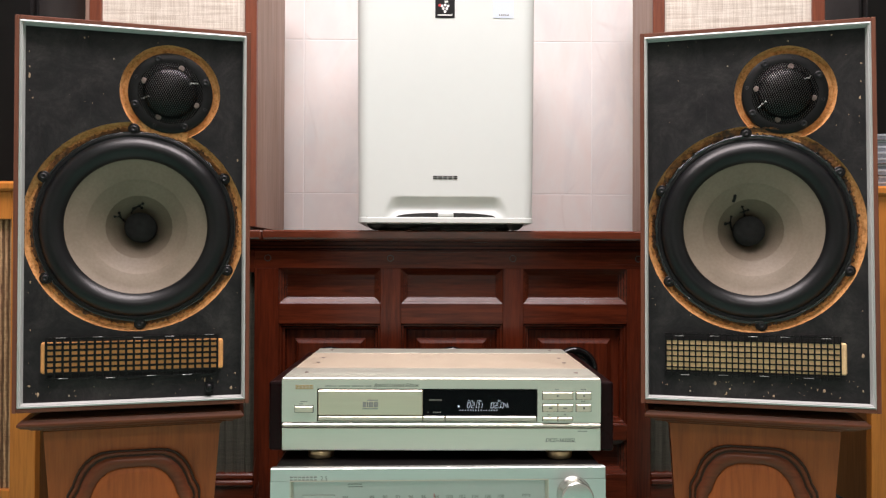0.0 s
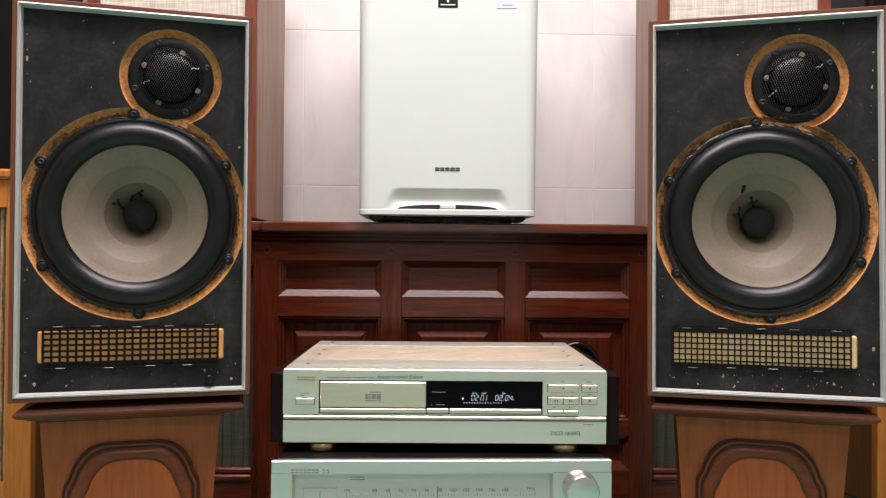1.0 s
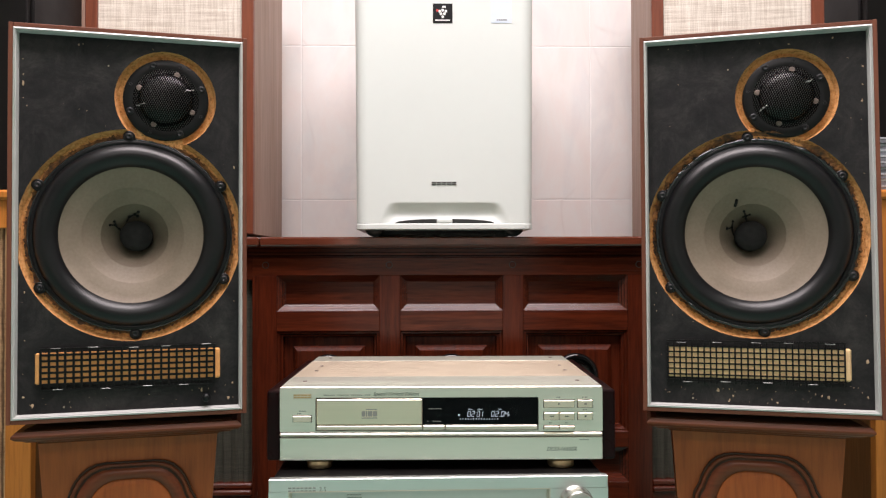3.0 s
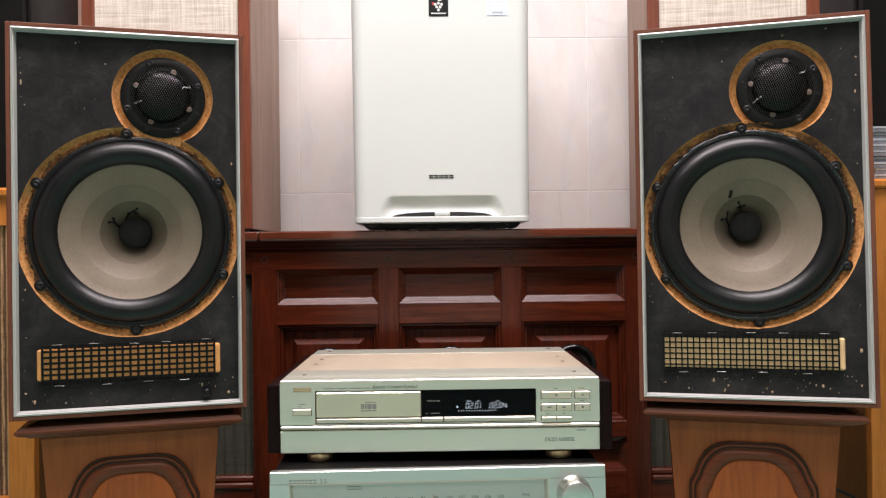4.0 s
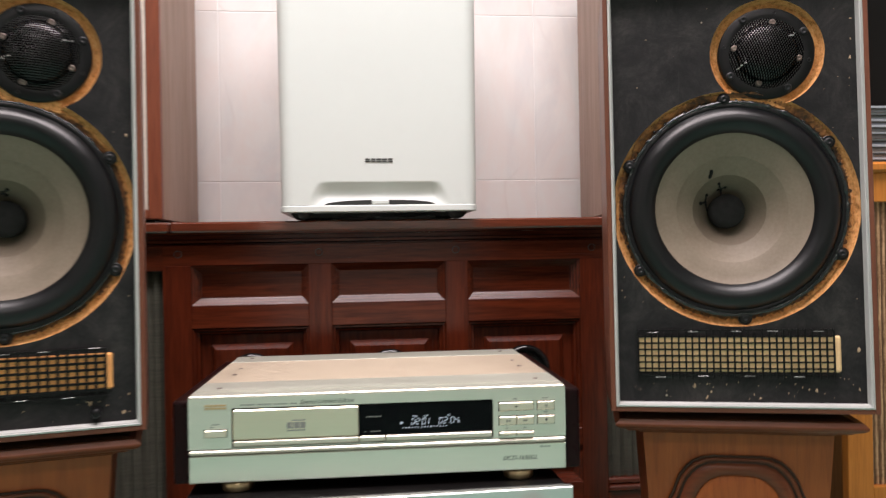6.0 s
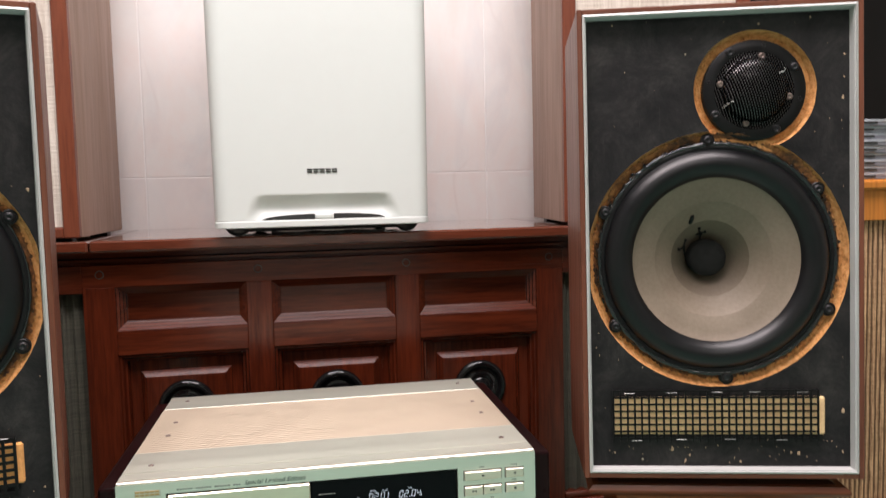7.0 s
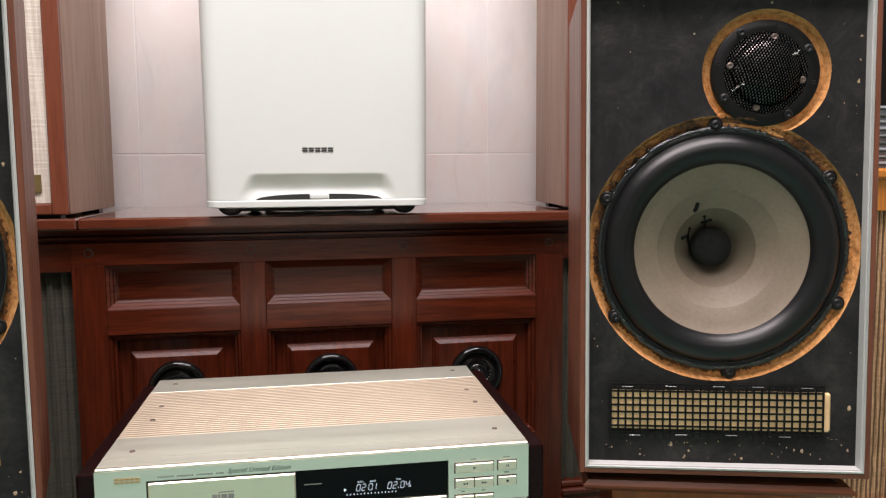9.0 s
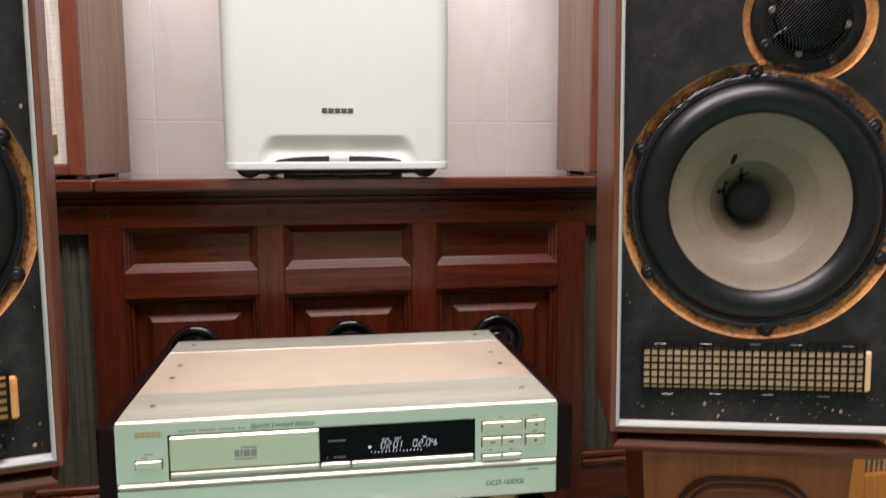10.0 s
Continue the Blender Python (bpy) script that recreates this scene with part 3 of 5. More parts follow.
CASEPL = plain("clear_grey_case_lid", (0.40, 0.43, 0.47), 0.2, scale=60, vary=0.2)
CASEPL2 = plain("grey_case_tray", (0.20, 0.21, 0.24), 0.3, scale=60, vary=0.2)
spines = [plain("spine_" + n, c, 0.45) for n, c in (("blue", (0.08, 0.22, 0.42)), ("pale", (0.55, 0.60, 0.50)), ("maroon", (0.22, 0.03, 0.05)), ("grey", (0.4, 0.4, 0.42)),
                                                    ("dark", (0.06, 0.06, 0.07)), ("white", (0.72, 0.72, 0.70)))]
rnd = random.Random(5)
for i, k in enumerate((0, 1, 2, 2, 4, 3, 4, 3, 5)):
    disc_case(i, 0.7552 + i * 0.0102, rnd.uniform(-0.003, 0.004), rnd.uniform(-0.003, 0.003), rnd.uniform(-1.2, 1.2), spines[k])


# ---- air purifier on the console ----
def purifier():
    x0, x1, yf, yb = -0.1100, 0.2405, 1.548, 1.80
    t = thing("air_purifier", pose((x0 + x1) / 2, yf, TOP), "tall white plastic air purifier on black castors on the console", "air purifier")
    h, D, Z0, Z1, R = (x1 - x0) / 2, yb - yf, 0.026, 0.60, 0.024
    xs = sorted(set([-h + R, h - R] + [round(s * (0.09 + 0.045 * k / 15), 5) for k in range(16) for s in (-1, 1)] + [round(-h + R + (2 * h - 2 * R) * k / 30, 5) for k in range(31)]))
    outline = []
    for k in range(9):
        a = math.pi / 2 * (k / 8)
        outline.append((-h + R - R * math.cos(a), R - R * math.sin(a)))
    outline += [(x, 0.0) for x in xs[1:-1]]
    for k in range(9):
        a = math.pi / 2 * (k / 8)
        outline.append((h - R + R * math.sin(a), R - R * math.cos(a)))
    outline += [(h, D - 0.02), (h - 0.02, D), (-h + 0.02, D), (-h, D - 0.02)]
    zs = [Z0] + [Z0 + 0.0025 * k for k in range(1, 32)] + [Z0 + 0.09 + 0.02 * k for k in range(0, 24)] + [Z1 - 0.012, Z1 - 0.004, Z1]

    def scoop(x, z):
        """Depth of the air inlet hollow in the lower front."""
        top, low = 0.066, 0.0260
        s = (top - z) / (top - low)
        if s <= 0:
            return 0.0
        half = 0.113 + 0.017 * min(1.0, s)
        a = min(1.0, max(0.0, (half - abs(x)) / 0.028))
        a = a * a * (3 - 2 * a)
        b = math.sin(math.pi * min(1.0, s) ** 0.85) ** 1.1 if s < 1 else 0.0
        return a * (0.0078 * b + 0.004 * min(1.0, s * 1.8))

    rings = []
    for z in zs:
        s = 0.012 * max(0.0, (z - (Z1 - 0.012)) / 0.012) ** 2
        rings.append([(x * (1 - s / h) * (1 + 0.04 * max(0.0, z - 0.03)), y + s + (scoop(x, z) if y < 1e-6 else 0.0), z) for x, y in outline])
    bm = loops(rings)
    part("body", bm, WHITEPL, t, smooth=True)
    # bottom plate with a rounded front
    flat = [(x, (y - 0.0015 if i < len(outline) - 4 else y)) for i, (x, y) in enumerate(outline)]
    bm = loops([[(x * 0.97, y + 0.004, 0.0135) for x, y in flat], [(x * 1.003, y, 0.0150) for x, y in flat], [(x * 1.003, y, 0.0235) for x, y in flat], [(x * 0.998, y + 0.001, 0.0255) for x, y in flat]])
    bm.faces.new([bm.verts.new((x * 0.97, y + 0.004, 0.0136)) for x, y in flat])
    part("bottom_plate", bm, WHITEPL, t)
    for a, b in ((-0.100, -0.0150), (0.0150, 0.100)):
        arc = [(a + (b - a) * k / 14, 0.0260 + 0.0085 * math.sqrt(max(0.0, 1 - ((14 - k if a < 0 else k) / 14) ** 2))) for k in range(15)]
        bm = bmesh.new()
        rim = [[bm.verts.new((x, yy, z)) for x, z in [(b, 0.0256), (a, 0.0256)] + arc] for yy in (0.0032, 0.016)]
        for k in range(17):
            bm.faces.new((rim[0][k], rim[0][(k + 1) % 17], rim[1][(k + 1) % 17], rim[1][k]))
        bm.faces.new(rim[0]), bm.faces.new(rim[1])
        part("inlet_slot", bm, DARKSLOT, t, "dark air inlet slot")
    part("inlet_tab", box(-0.0155, 0.0155, -0.0012, 0.017, 0.0256, 0.0345, 0.0025, seg=2), WHITEPL, t)
    for x, y in ((-0.1395, 0.030), (0.1390, 0.030), (-0.112, D - 0.045), (0.112, D - 0.045)):
        w = part("castor", lathe([(0, -0.010), (0.012, -0.010), (0.0205, -0.007), (0.022, -0.003), (0.022, 0.003), (0.0205, 0.007), (0.012, 0.010), (0, 0.010)], n=32), BLACKPL, t, "black castor", True, pose(x, y, 0.0222, 0, 0, 12))
        part("castor_hub", lathe([(0.005, 0.009), (0.005, 0.0115), (0, 0.0115)], n=14), BLACKLAC, w)
    part("underside", box(-h + 0.03, h - 0.03, 0.05, D - 0.03, 0.006, 0.0135), DARKSLOT, t)
    # badge: a black square with a bunch of dots; a pale sticker; the maker's mark as bars
    cx, cz = 0.062 - 0.065, 0.4425
    b = part("badge", box(cx - 0.0195, cx + 0.0195, -0.0012, 0.001, cz - 0.0195, cz + 0.0195, 0.0004), BLACKPL, t, "black square badge with a bunch of white dots")
    bm = bmesh.new()
    for i, (u, v) in enumerate(((-0.0062, 0.004), (0.0, 0.006), (0.0062, 0.004), (-0.0034, -0.001), (0.0034, -0.001), (0.0, -0.007))):
        lathe([(0.0027, 0.0012), (0.0027, 0.0018), (0, 0.0020)], cx + u, cz + v, 14, bm=bm)
    box(cx - 0.0145, cx + 0.0145, -0.0018, -0.0012, cz - 0.0150, cz - 0.0128, bm=bm)
    box(cx - 0.001, cx + 0.006, -0.0018, -0.0012, cz + 0.0110, cz + 0.0145, bm=bm)
    part("badge_dots", bm, WHITEINK, b)
    part("badge_red_dot", lathe([(0.0028, 0.0012), (0.0028, 0.0018), (0, 0.0020)], cx - 0.0105, cz + 0.0055, 14), REDPL, b, "red dot")
    s = part("sticker", box(0.093, 0.134, -0.0010, 0.001, 0.424, 0.480), PALEBLUE, t, "pale blue paper sticker")
    bm = bmesh.new()
    for k in range(5):
        box(0.1045 + k * 0.0042, 0.1075 + k * 0.0042, -0.0014, -0.001, 0.4285, 0.4310, bm=bm)
    part("sticker_print", bm, GREYINK, s)
    bm = bmesh.new()
    block_row(bm, -0.0255, 0.1012, 0.0084, 0.0066, 5, 0.0016, -0.0012, 0.0006, 0.0025)
    part("maker_mark", bm, INK, t, "dark maker's mark")
    return t


purifier()


def cord(name, pts, radius, label, category):
    """Loose cord along a smooth line of points."""
    cu = bpy.data.curves.new(name, "CURVE")
    cu.dimensions, cu.bevel_depth, cu.bevel_resolution = "3D", radius, 3
    sp = cu.splines.new("BEZIER")
    sp.bezier_points.add(len(pts) - 1)
    for p, co in zip(sp.bezier_points, pts):
        p.co = co
        p.handle_left_type = p.handle_right_type = "AUTO"
    tmp = bpy.data.objects.new("tmp", cu)
    scene.collection.objects.link(tmp)
    me = bpy.data.meshes.new_from_object(tmp)
    bpy.data.objects.remove(tmp)
    me.materials.clear()
    me.materials.append(BLACKPL)
    for f in me.polygons:
        f.use_smooth = True
    tagged(new(name, me), label, category)


cord("power_cord", [(x, y, TOP + 0.003) for x, y in ((-0.02, 1.62), (0.0, 1.575), (0.02, 1.562), (0.05, 1.585), (0.075, 1.560), (0.11, 1.580), (0.15, 1.563), (0.17, 1.62))], 0.0030,
     "thin black power cord lying on the console top", "power cord")
cord("speaker_cable", [(0.600, 1.262, 0.420), (0.655, 1.285, 0.290), (0.709, 1.296, 0.240), (0.752, 1.290, 0.211), (0.758, 1.270, 0.100), (0.700, 1.200, 0.0030), (0.640, 1.290, 0.0030)], 0.0026,
     "thin dark speaker cable hanging behind the carved stand", "speaker cable")


# ---- the two open-fronted box speakers ----
WID = 0.287


def union_outline(WC, TC, rw, rt, y, clip):
    """The joined outline of the woofer circle and the tweeter circle, always with the same number of points."""
    (ax, az), (bx_, bz) = WC, TC
    d = math.hypot(bx_ - ax, bz - az)
    base = math.atan2(bz - az, bx_ - ax)
    alpha = math.acos(min(0.9998, (rw * rw + d * d - rt * rt) / (2 * rw * d)))
    beta = math.acos(min(0.9998, (rt * rt + d * d - rw * rw) / (2 * rt * d)))
    pts = []
    for k in range(96):
        a = base + alpha + (2 * math.pi - 2 * alpha) * k / 96
        pts.append((ax + rw * math.cos(a), az + rw * math.sin(a)))
    for k in range(56):
        a = base + math.pi + beta + (2 * math.pi - 2 * beta) * k / 56
        pts.append((bx_ + rt * math.cos(a), bz + rt * math.sin(a)))
    lo, hi = clip
    return [(min(hi, max(lo, x)), y, z) for x, z in pts]


def tab_screw(parent, x, z, y, ang, name="screw"):
    bm = lathe([(0.0048, -y), (0.0046, -y + 0.0014), (0.0030, -y + 0.0024), (0.0018, -y + 0.0024), (0.0014, -y + 0.0014), (0.0, -y + 0.0014)], x, z, 16)
    return part(name, bm, DARKSTEEL, parent, smooth=True)


def woofer_speaker(m, label, cells, rows, seed, shiny, jack, WC, TC, twist, DEP, HEI, WID):
    rr = random.Random(seed)
    t = thing("box_speaker", m, label, "speaker", "open-fronted box speakers")
    B, RC = 0.0055, 0.1370  # board edge and radius of the woofer opening
    part("side_panel", box(0, B, 0, DEP, 0.0, HEI, 0.0008), WALNUT, t)
    part("side_panel", box(WID - B, WID, 0, DEP, 0.0, HEI, 0.0008), WALNUT, t)
    part("top_panel", box(B, WID - B, 0.0004, DEP, HEI - B, HEI, 0.0008), WALNUT_X, t)
    part("bottom_panel", box(B, WID - B, 0.0004, DEP, 0.0, B, 0.0008), WALNUT_X, t)
    part("back_panel", box(B, WID - B, DEP - 0.015, DEP - 0.003, B, HEI - B), WALNUT_X, t)
    # pale trim, two small steps and a bevel down to the board
    part("trim", rect_rings(B, WID - B, B, HEI - B, [(-0.0002, 0.0035), (0.0002, 0.0), (0.0022, -0.0012), (0.0027, 0.0012), (0.0036, 0.0012), (0.0041, 0.0042), (0.0050, 0.0112)], False), TRIMMAT, t, "pale aluminium-painted trim")
    # board with one opening for both drivers
    y = 0.0105
    bm = bmesh.new()
    lo, hi = 0.0108, WID - 0.0108
    outer = [bm.verts.new(c) for c in ((0.0102, y, 0.0102), (WID - 0.0102, y, 0.0102), (WID - 0.0102, y, HEI - 0.0102), (0.0102, y, HEI - 0.0102))]
    inner = [bm.verts.new(c) for c in union_outline(WC, TC, RC, 0.0630, y, (lo, hi))]
    edges = [bm.edges.new((l_[k], l_[(k + 1) % len(l_)])) for l_ in (outer, inner) for k in range(len(l_))]
    bmesh.ops.triangle_fill(bm, edges=edges, use_beauty=True)
    hole = [f for f in bm.faces if math.hypot(f.calc_center_median().x - WC[0], f.calc_center_median().z - WC[1]) < 0.115]
    bmesh.ops.delete(bm, geom=hole, context="FACES_ONLY")
    baf = part("baffle", bm, BAFFLE, t, "worn matt black baffle board")
    # raw edge of the opening, ragged
    rings = []
    for rw, rt, yy, jit in ((RC, 0.0630, y, 0.0003), (RC - 0.0018, 0.0618, y + 0.0050, 0.0006), (RC - 0.0048, 0.0600, y + 0.0097, 0.0007), (RC - 0.0120, 0.0560, y + 0.0107, 0.0), (RC - 0.0195, 0.0450, y + 0.0112, 0.0)):
        ring = union_outline(WC, TC, rw, rt, yy, (lo, hi))
        rings.append([(x + rr.uniform(-jit, jit), v + rr.uniform(-jit, jit), z + rr.uniform(-jit, jit)) for x, v, z in ring])
    part("cut_edge", loops(rings, False), CHIPBOARD, baf, "raw orange chipboard edge")
    ax, az = TC[0] - WC[0], TC[1] - WC[1]
    ln = math.hypot(ax, az)
    nk = box(-0.034, 0.034, y + 0.0060, y + 0.0100, -0.006, 0.007, 0.001)
    part("neck_bridge", nk, CHIPBOARD, baf, "", False, pose(WC[0] + ax / ln * 0.1295, 0, WC[1] + az / ln * 0.1295, 0, math.degrees(math.atan2(ax, az)), 0))
    part("inner_board", box(0.010, WID - 0.010, 0.096, 0.104, 0.010, HEI - 0.010), BLACKPL, t)
    # chips of bare board round the rim
    bm = bmesh.new()
    for k in range(110 if shiny else 80):
        side = rr.choice("lrbt") if k < 30 else rr.choice("bff")
        x = {"l": rr.uniform(0.0145, 0.019), "r": rr.uniform(WID - 0.019, WID - 0.0145)}.get(side, rr.uniform(0.02, WID - 0.02))
        z = {"b": rr.uniform(0.014, 0.040), "t": rr.uniform(HEI - 0.022, HEI - 0.015)}.get(side, rr.uniform(0.02, HEI - 0.02))
        if math.hypot(x - WC[0], z - WC[1]) < 0.1395 or math.hypot(x - TC[0], z - TC[1]) < 0.0645:
            continue
        w = rr.uniform(0.0008, 0.0021) if k < 30 and rr.random() < 0.25 else rr.uniform(0.0002, 0.0007) if side == "f" else rr.uniform(0.0003, 0.0008) if rr.random() < 0.85 else rr.uniform(0.0010, 0.0020)
        n = 7
        ang = [2 * math.pi * i / n for i in range(n)]
        rad = [rr.uniform(0.5, 1.2) * w for _ in ang]
        up = rr.uniform(0.7, 1.9)
        loops([[(x + r * math.cos(a), y - 0.0001, z + up * r * math.sin(a)) for a, r in zip(ang, rad)], [(x + 0.6 * r * math.cos(a), y - 0.0006, z + up * 0.6 * r * math.sin(a)) for a, r in zip(ang, rad)]], bm=bm)
    chips = part("paint_chip", bm, CHIP, baf, "small bare chips in the paint")
    chips["kind"] = "stuff"
    # woofer
    fy = y + 0.0035
    w = part("woofer_rim", lathe([(0.1237, -fy - 0.0055), (0.1232, -fy), (0.1222, -fy + 0.0012), (0.1185, -fy + 0.0010), (0.1165, -fy - 0.0004), (0.1155, -fy - 0.004)], *WC, 96), BLACKPL, t, "black woofer rim", True)
    n = 14
    roll = [(0.1180 - 0.0298 * k / n, -fy + 0.0006 + 0.0105 * math.sin(math.pi * k / n) ** 0.8) for k in range(n + 1)]
    part("surround", lathe(roll, *WC, 96), RUBBER, w, "black rubber half-roll surround", True)
    cone = [(0.0894, -fy + 0.0012), (0.0881, -fy - 0.0002)]
    for r, d in ((0.0878, 0.0004), (0.078, 0.0026), (0.070, 0.0050), (0.0632, 0.0070), (0.0624, 0.0073), (0.0620, 0.0076), (0.056, 0.0104), (0.049, 0.0137), (0.0428, 0.0166), (0.0422, 0.0169), (0.0418, 0.0174), (0.036, 0.0228), (0.029, 0.0293), (0.024, 0.0340), (0.019, 0.0386)):
        cone.append((r, -fy - 1.5 * d))
    inner = [k for k, (r, d) in enumerate(cone) if r < 0.0425]
    part("cone", lathe(cone[:inner[0] + 1], *WC, 96), CONE, w, "grey paper cone", True)
    part("cone_throat", lathe(cone[inner[0]:], *WC, 96), THROAT, w, "steep throat of the cone with its shade in the colour", True)
    cy = -fy - 0.0385
    part("dust_cap", lathe([(0.0205, cy - 0.024), (0.0205, cy + 0.0005), (0.0190, cy + 0.0025), (0.013, cy + 0.0045), (0.006, cy + 0.0055), (0, cy + 0.0058)], *WC, 40), CAPMAT, w, "dark felt dust cap", True)
    for k in range(6):
        a = math.radians(twist + 60 * k + rr.uniform(-2, 2))
        ex, ez = WC[0] + 0.1280 * math.cos(a), WC[1] + 0.1280 * math.sin(a)
        bm = lathe([(0.0076, -fy - 0.0055), (0.0074, -fy + 0.0008), (0.0066, -fy + 0.0014), (0, -fy + 0.0014)], ex, ez, 18)
        tab = part("rim_tab", bm, BLACKPL, w)
        s = tab_screw(tab, ex, ez, fy - 0.0014, a)
    # a wet line of sealant squeezed out round the rim, with ragged tar on the raw edge
    bm = bmesh.new()
    n, rings = 260, []
    for k in range(n):
        a = 2 * math.pi * k / n
        u, v = math.cos(a), math.sin(a)
        lump = noise.noise((u * 9, v * 9, seed)) + 0.7 * noise.noise((u * 31, v * 31, seed + 4.0)) + 0.8 * noise.noise((u * 75, v * 75, seed + 6.0))
        q = (0.0027 if shiny else 0.0014) * (1 + 0.55 * lump)
        r0 = 0.1236 + 0.0006 * noise.noise((u * 14, v * 14, seed + 9.0))
        rings.append([(WC[0] + (r0 + q * math.cos(b)) * u, fy + 0.0006 - 0.9 * q * math.sin(b), WC[1] + (r0 + q * math.cos(b)) * v) for b in (-0.4, 0.35, 0.95, 1.57, 2.2, 2.8, 3.5)])
    vs = [[bm.verts.new(c) for c in ring] for ring in rings]
    for k in range(n):
        a, b = vs[k], vs[(k + 1) % n]
        for i in range(6):
            bm.faces.new((a[i], a[i + 1], b[i + 1], b[i]))
    for k in range(230 if shiny else 40):
        a = rr.uniform(0, 2 * math.pi)
        if shiny and rr.random() < 0.55:
            a = rr.uniform(math.radians(10), math.radians(200))
        r0 = 0.1248 + rr.uniform(-0.0006, 0.0030)
        q = rr.uniform(0.0004, 0.0012) if shiny else rr.uniform(0.0003, 0.0009)
        bmesh.ops.create_icosphere(bm, subdivisions=1, radius=q, matrix=Matrix.LocRotScale((WC[0] + r0 * math.cos(a), fy + 0.0022, WC[1] + r0 * math.sin(a)), Euler((0, -a + 1.57 + rr.uniform(-0.8, 0.8), 0)), (rr.uniform(1, 3.5), 0.9, 1)))
    seal = part("sealant", bm, GLOSSTAR, w, "wet glossy black sealant line", True)
    seal["kind"] = "stuff"
    bm = bmesh.new()
    n, rings = 420, []
    for k in range(n):
        a = 2 * math.pi * k / n
        u, v = math.cos(a), math.sin(a)
        reach = 0.0022 + 0.0022 * noise.noise((u * 4, v * 4, seed + 1.0)) + 0.0007 * noise.noise((u * 22, v * 22, seed + 2.0)) + 0.0030 * rr.random() ** 2
        burnt = min(1.0, max(0.0, (v - (0.1 if shiny else 0.35) - 0.2 * u) / 0.5))
        reach += (0.0075 if shiny else 0.0016) * burnt * (0.75 + 0.5 * noise.noise((u * 7, v * 7, seed + 5.0)))
        reach = min(reach, 0.0105)
        r1 = 0.1258 + max(0.0002, reach)
        deep = float(np.interp(r1, [RC - 0.0120, RC - 0.0075, RC - 0.0025, RC], [y + 0.0105, y + 0.0085, y + 0.0035, y]))
        rings.append([(WC[0] + r * u, d, WC[1] + r * v) for r, d in ((0.1231, y + 0.0094), (0.1253, y + 0.0094), (r1, deep - 0.0009))])
    vs = [[bm.verts.new((min(hi, max(lo, x)), d, z)) for x, d, z in ring] for ring in rings]
    for k in range(n):
        a, b = vs[k], vs[(k + 1) % n]
        for i in range(2):
            bm.faces.new((a[i], a[i + 1], b[i + 1], b[i]))
    part("tar_smear", bm, TAR, w, "ragged black tar on the raw edge", True)
    # dabs of glue and lead wires on the cone
    dabs = (((-0.013, 0.020), (-0.009, 0.026), (-0.002, 0.0295), (0.003, 0.0325)), ((-0.002, 0.0295), (0.001, 0.027)), ((-0.019, 0.006), (-0.023, 0.010), (-0.027, 0.0145), (-0.032, 0.014)), ((-0.025, 0.013), (-0.027, 0.019)))
    if shiny:
        dabs = (((-0.004, 0.020), (-0.006, 0.027), (-0.009, 0.033)), ((-0.010, 0.026), (-0.001, 0.029)), ((-0.021, 0.002), (-0.024, 0.012), (-0.023, 0.020)), ((-0.023, 0.012), (-0.031, 0.010)), ((-0.0215, 0.040), (-0.0205, 0.043), (-0.020, 0.047)))
    for line in dabs:
        bm = bmesh.new()
        for (u0, v0), (u1, v1) in zip(line, line[1:]):
            for k in range(11):
                px, pz = WC[0] + u0 + (u1 - u0) * k / 10, WC[1] + v0 + (v1 - v0) * k / 10
                rad = math.hypot(px - WC[0], pz - WC[1])
                deep = np.interp(-rad, [-0.0635, -0.0425, -0.019], [0.0107, 0.0254, 0.0560])
                bmesh.ops.create_icosphere(bm, subdivisions=1, radius=(0.0023 if rad > 0.043 or k == 10 else 0.0012) * rr.uniform(0.75, 1.1), matrix=Matrix.Translation((px, fy + float(deep) - 0.0006, pz)))
        part("glue_dab", bm, BLACKPL, w, "black glue and lead wire", True)
    # tweeter
    ty = y + 0.0030
    tw = part("tweeter_plate", lathe([(0.0532, -ty - 0.006), (0.0532, -ty), (0.0520, -ty + 0.0010), (0.0390, -ty + 0.0010), (0.0375, -ty + 0.0002), (0, -ty + 0.0002)], *TC, 64), BLACKPL, t, "round black tweeter plate", True)
    dome = [(0.0412, 0.0011), (0.038, 0.0013), (0.0355, 0.0017), (0.0340, 0.0026)]
    for k in range(1, 9):
        a = math.pi / 2 * k / 8
        dome.append((0.0340 * math.cos(a) ** 0.9, 0.0026 + 0.0150 * math.sin(a)))
    g = part("gauze_dome", lathe([(r, h) for r, h in dome], n=56), GAUZE, tw, "perforated metal dome guard", True, pose(TC[0], ty, TC[1], 0, 12 if shiny else 4, 0))
    for k in range(4):
        a = math.radians((30 if shiny else 20) + 90 * k + rr.uniform(-2, 2))
        tab_screw(tw, TC[0] + 0.0472 * math.cos(a), TC[1] + 0.0472 * math.sin(a), ty - 0.0008, a)
        a = math.radians((76 if shiny else 66) + 90 * k + rr.uniform(-2, 2))
        part("clamp_screw", lathe([(0.0036, -ty), (0.0036, -ty + 0.0030), (0.0028, -ty + 0.0040), (0.0014, -ty + 0.0040), (0.0010, -ty + 0.0028), (0, -ty + 0.0028)], TC[0] + 0.0360 * math.cos(a), TC[1] + 0.0360 * math.sin(a), 14), RUSTSCREW, tw, smooth=True)
        part("plate_hole", lathe([(0.0024, -ty + 0.0009), (0.0021, -ty + 0.0016), (0.0014, -ty + 0.0016), (0.0010, -ty + 0.0006), (0, -ty + 0.0006)], TC[0] + 0.0478 * math.cos(a), TC[1] + 0.0478 * math.sin(a), 12), DARKSTEEL, tw)
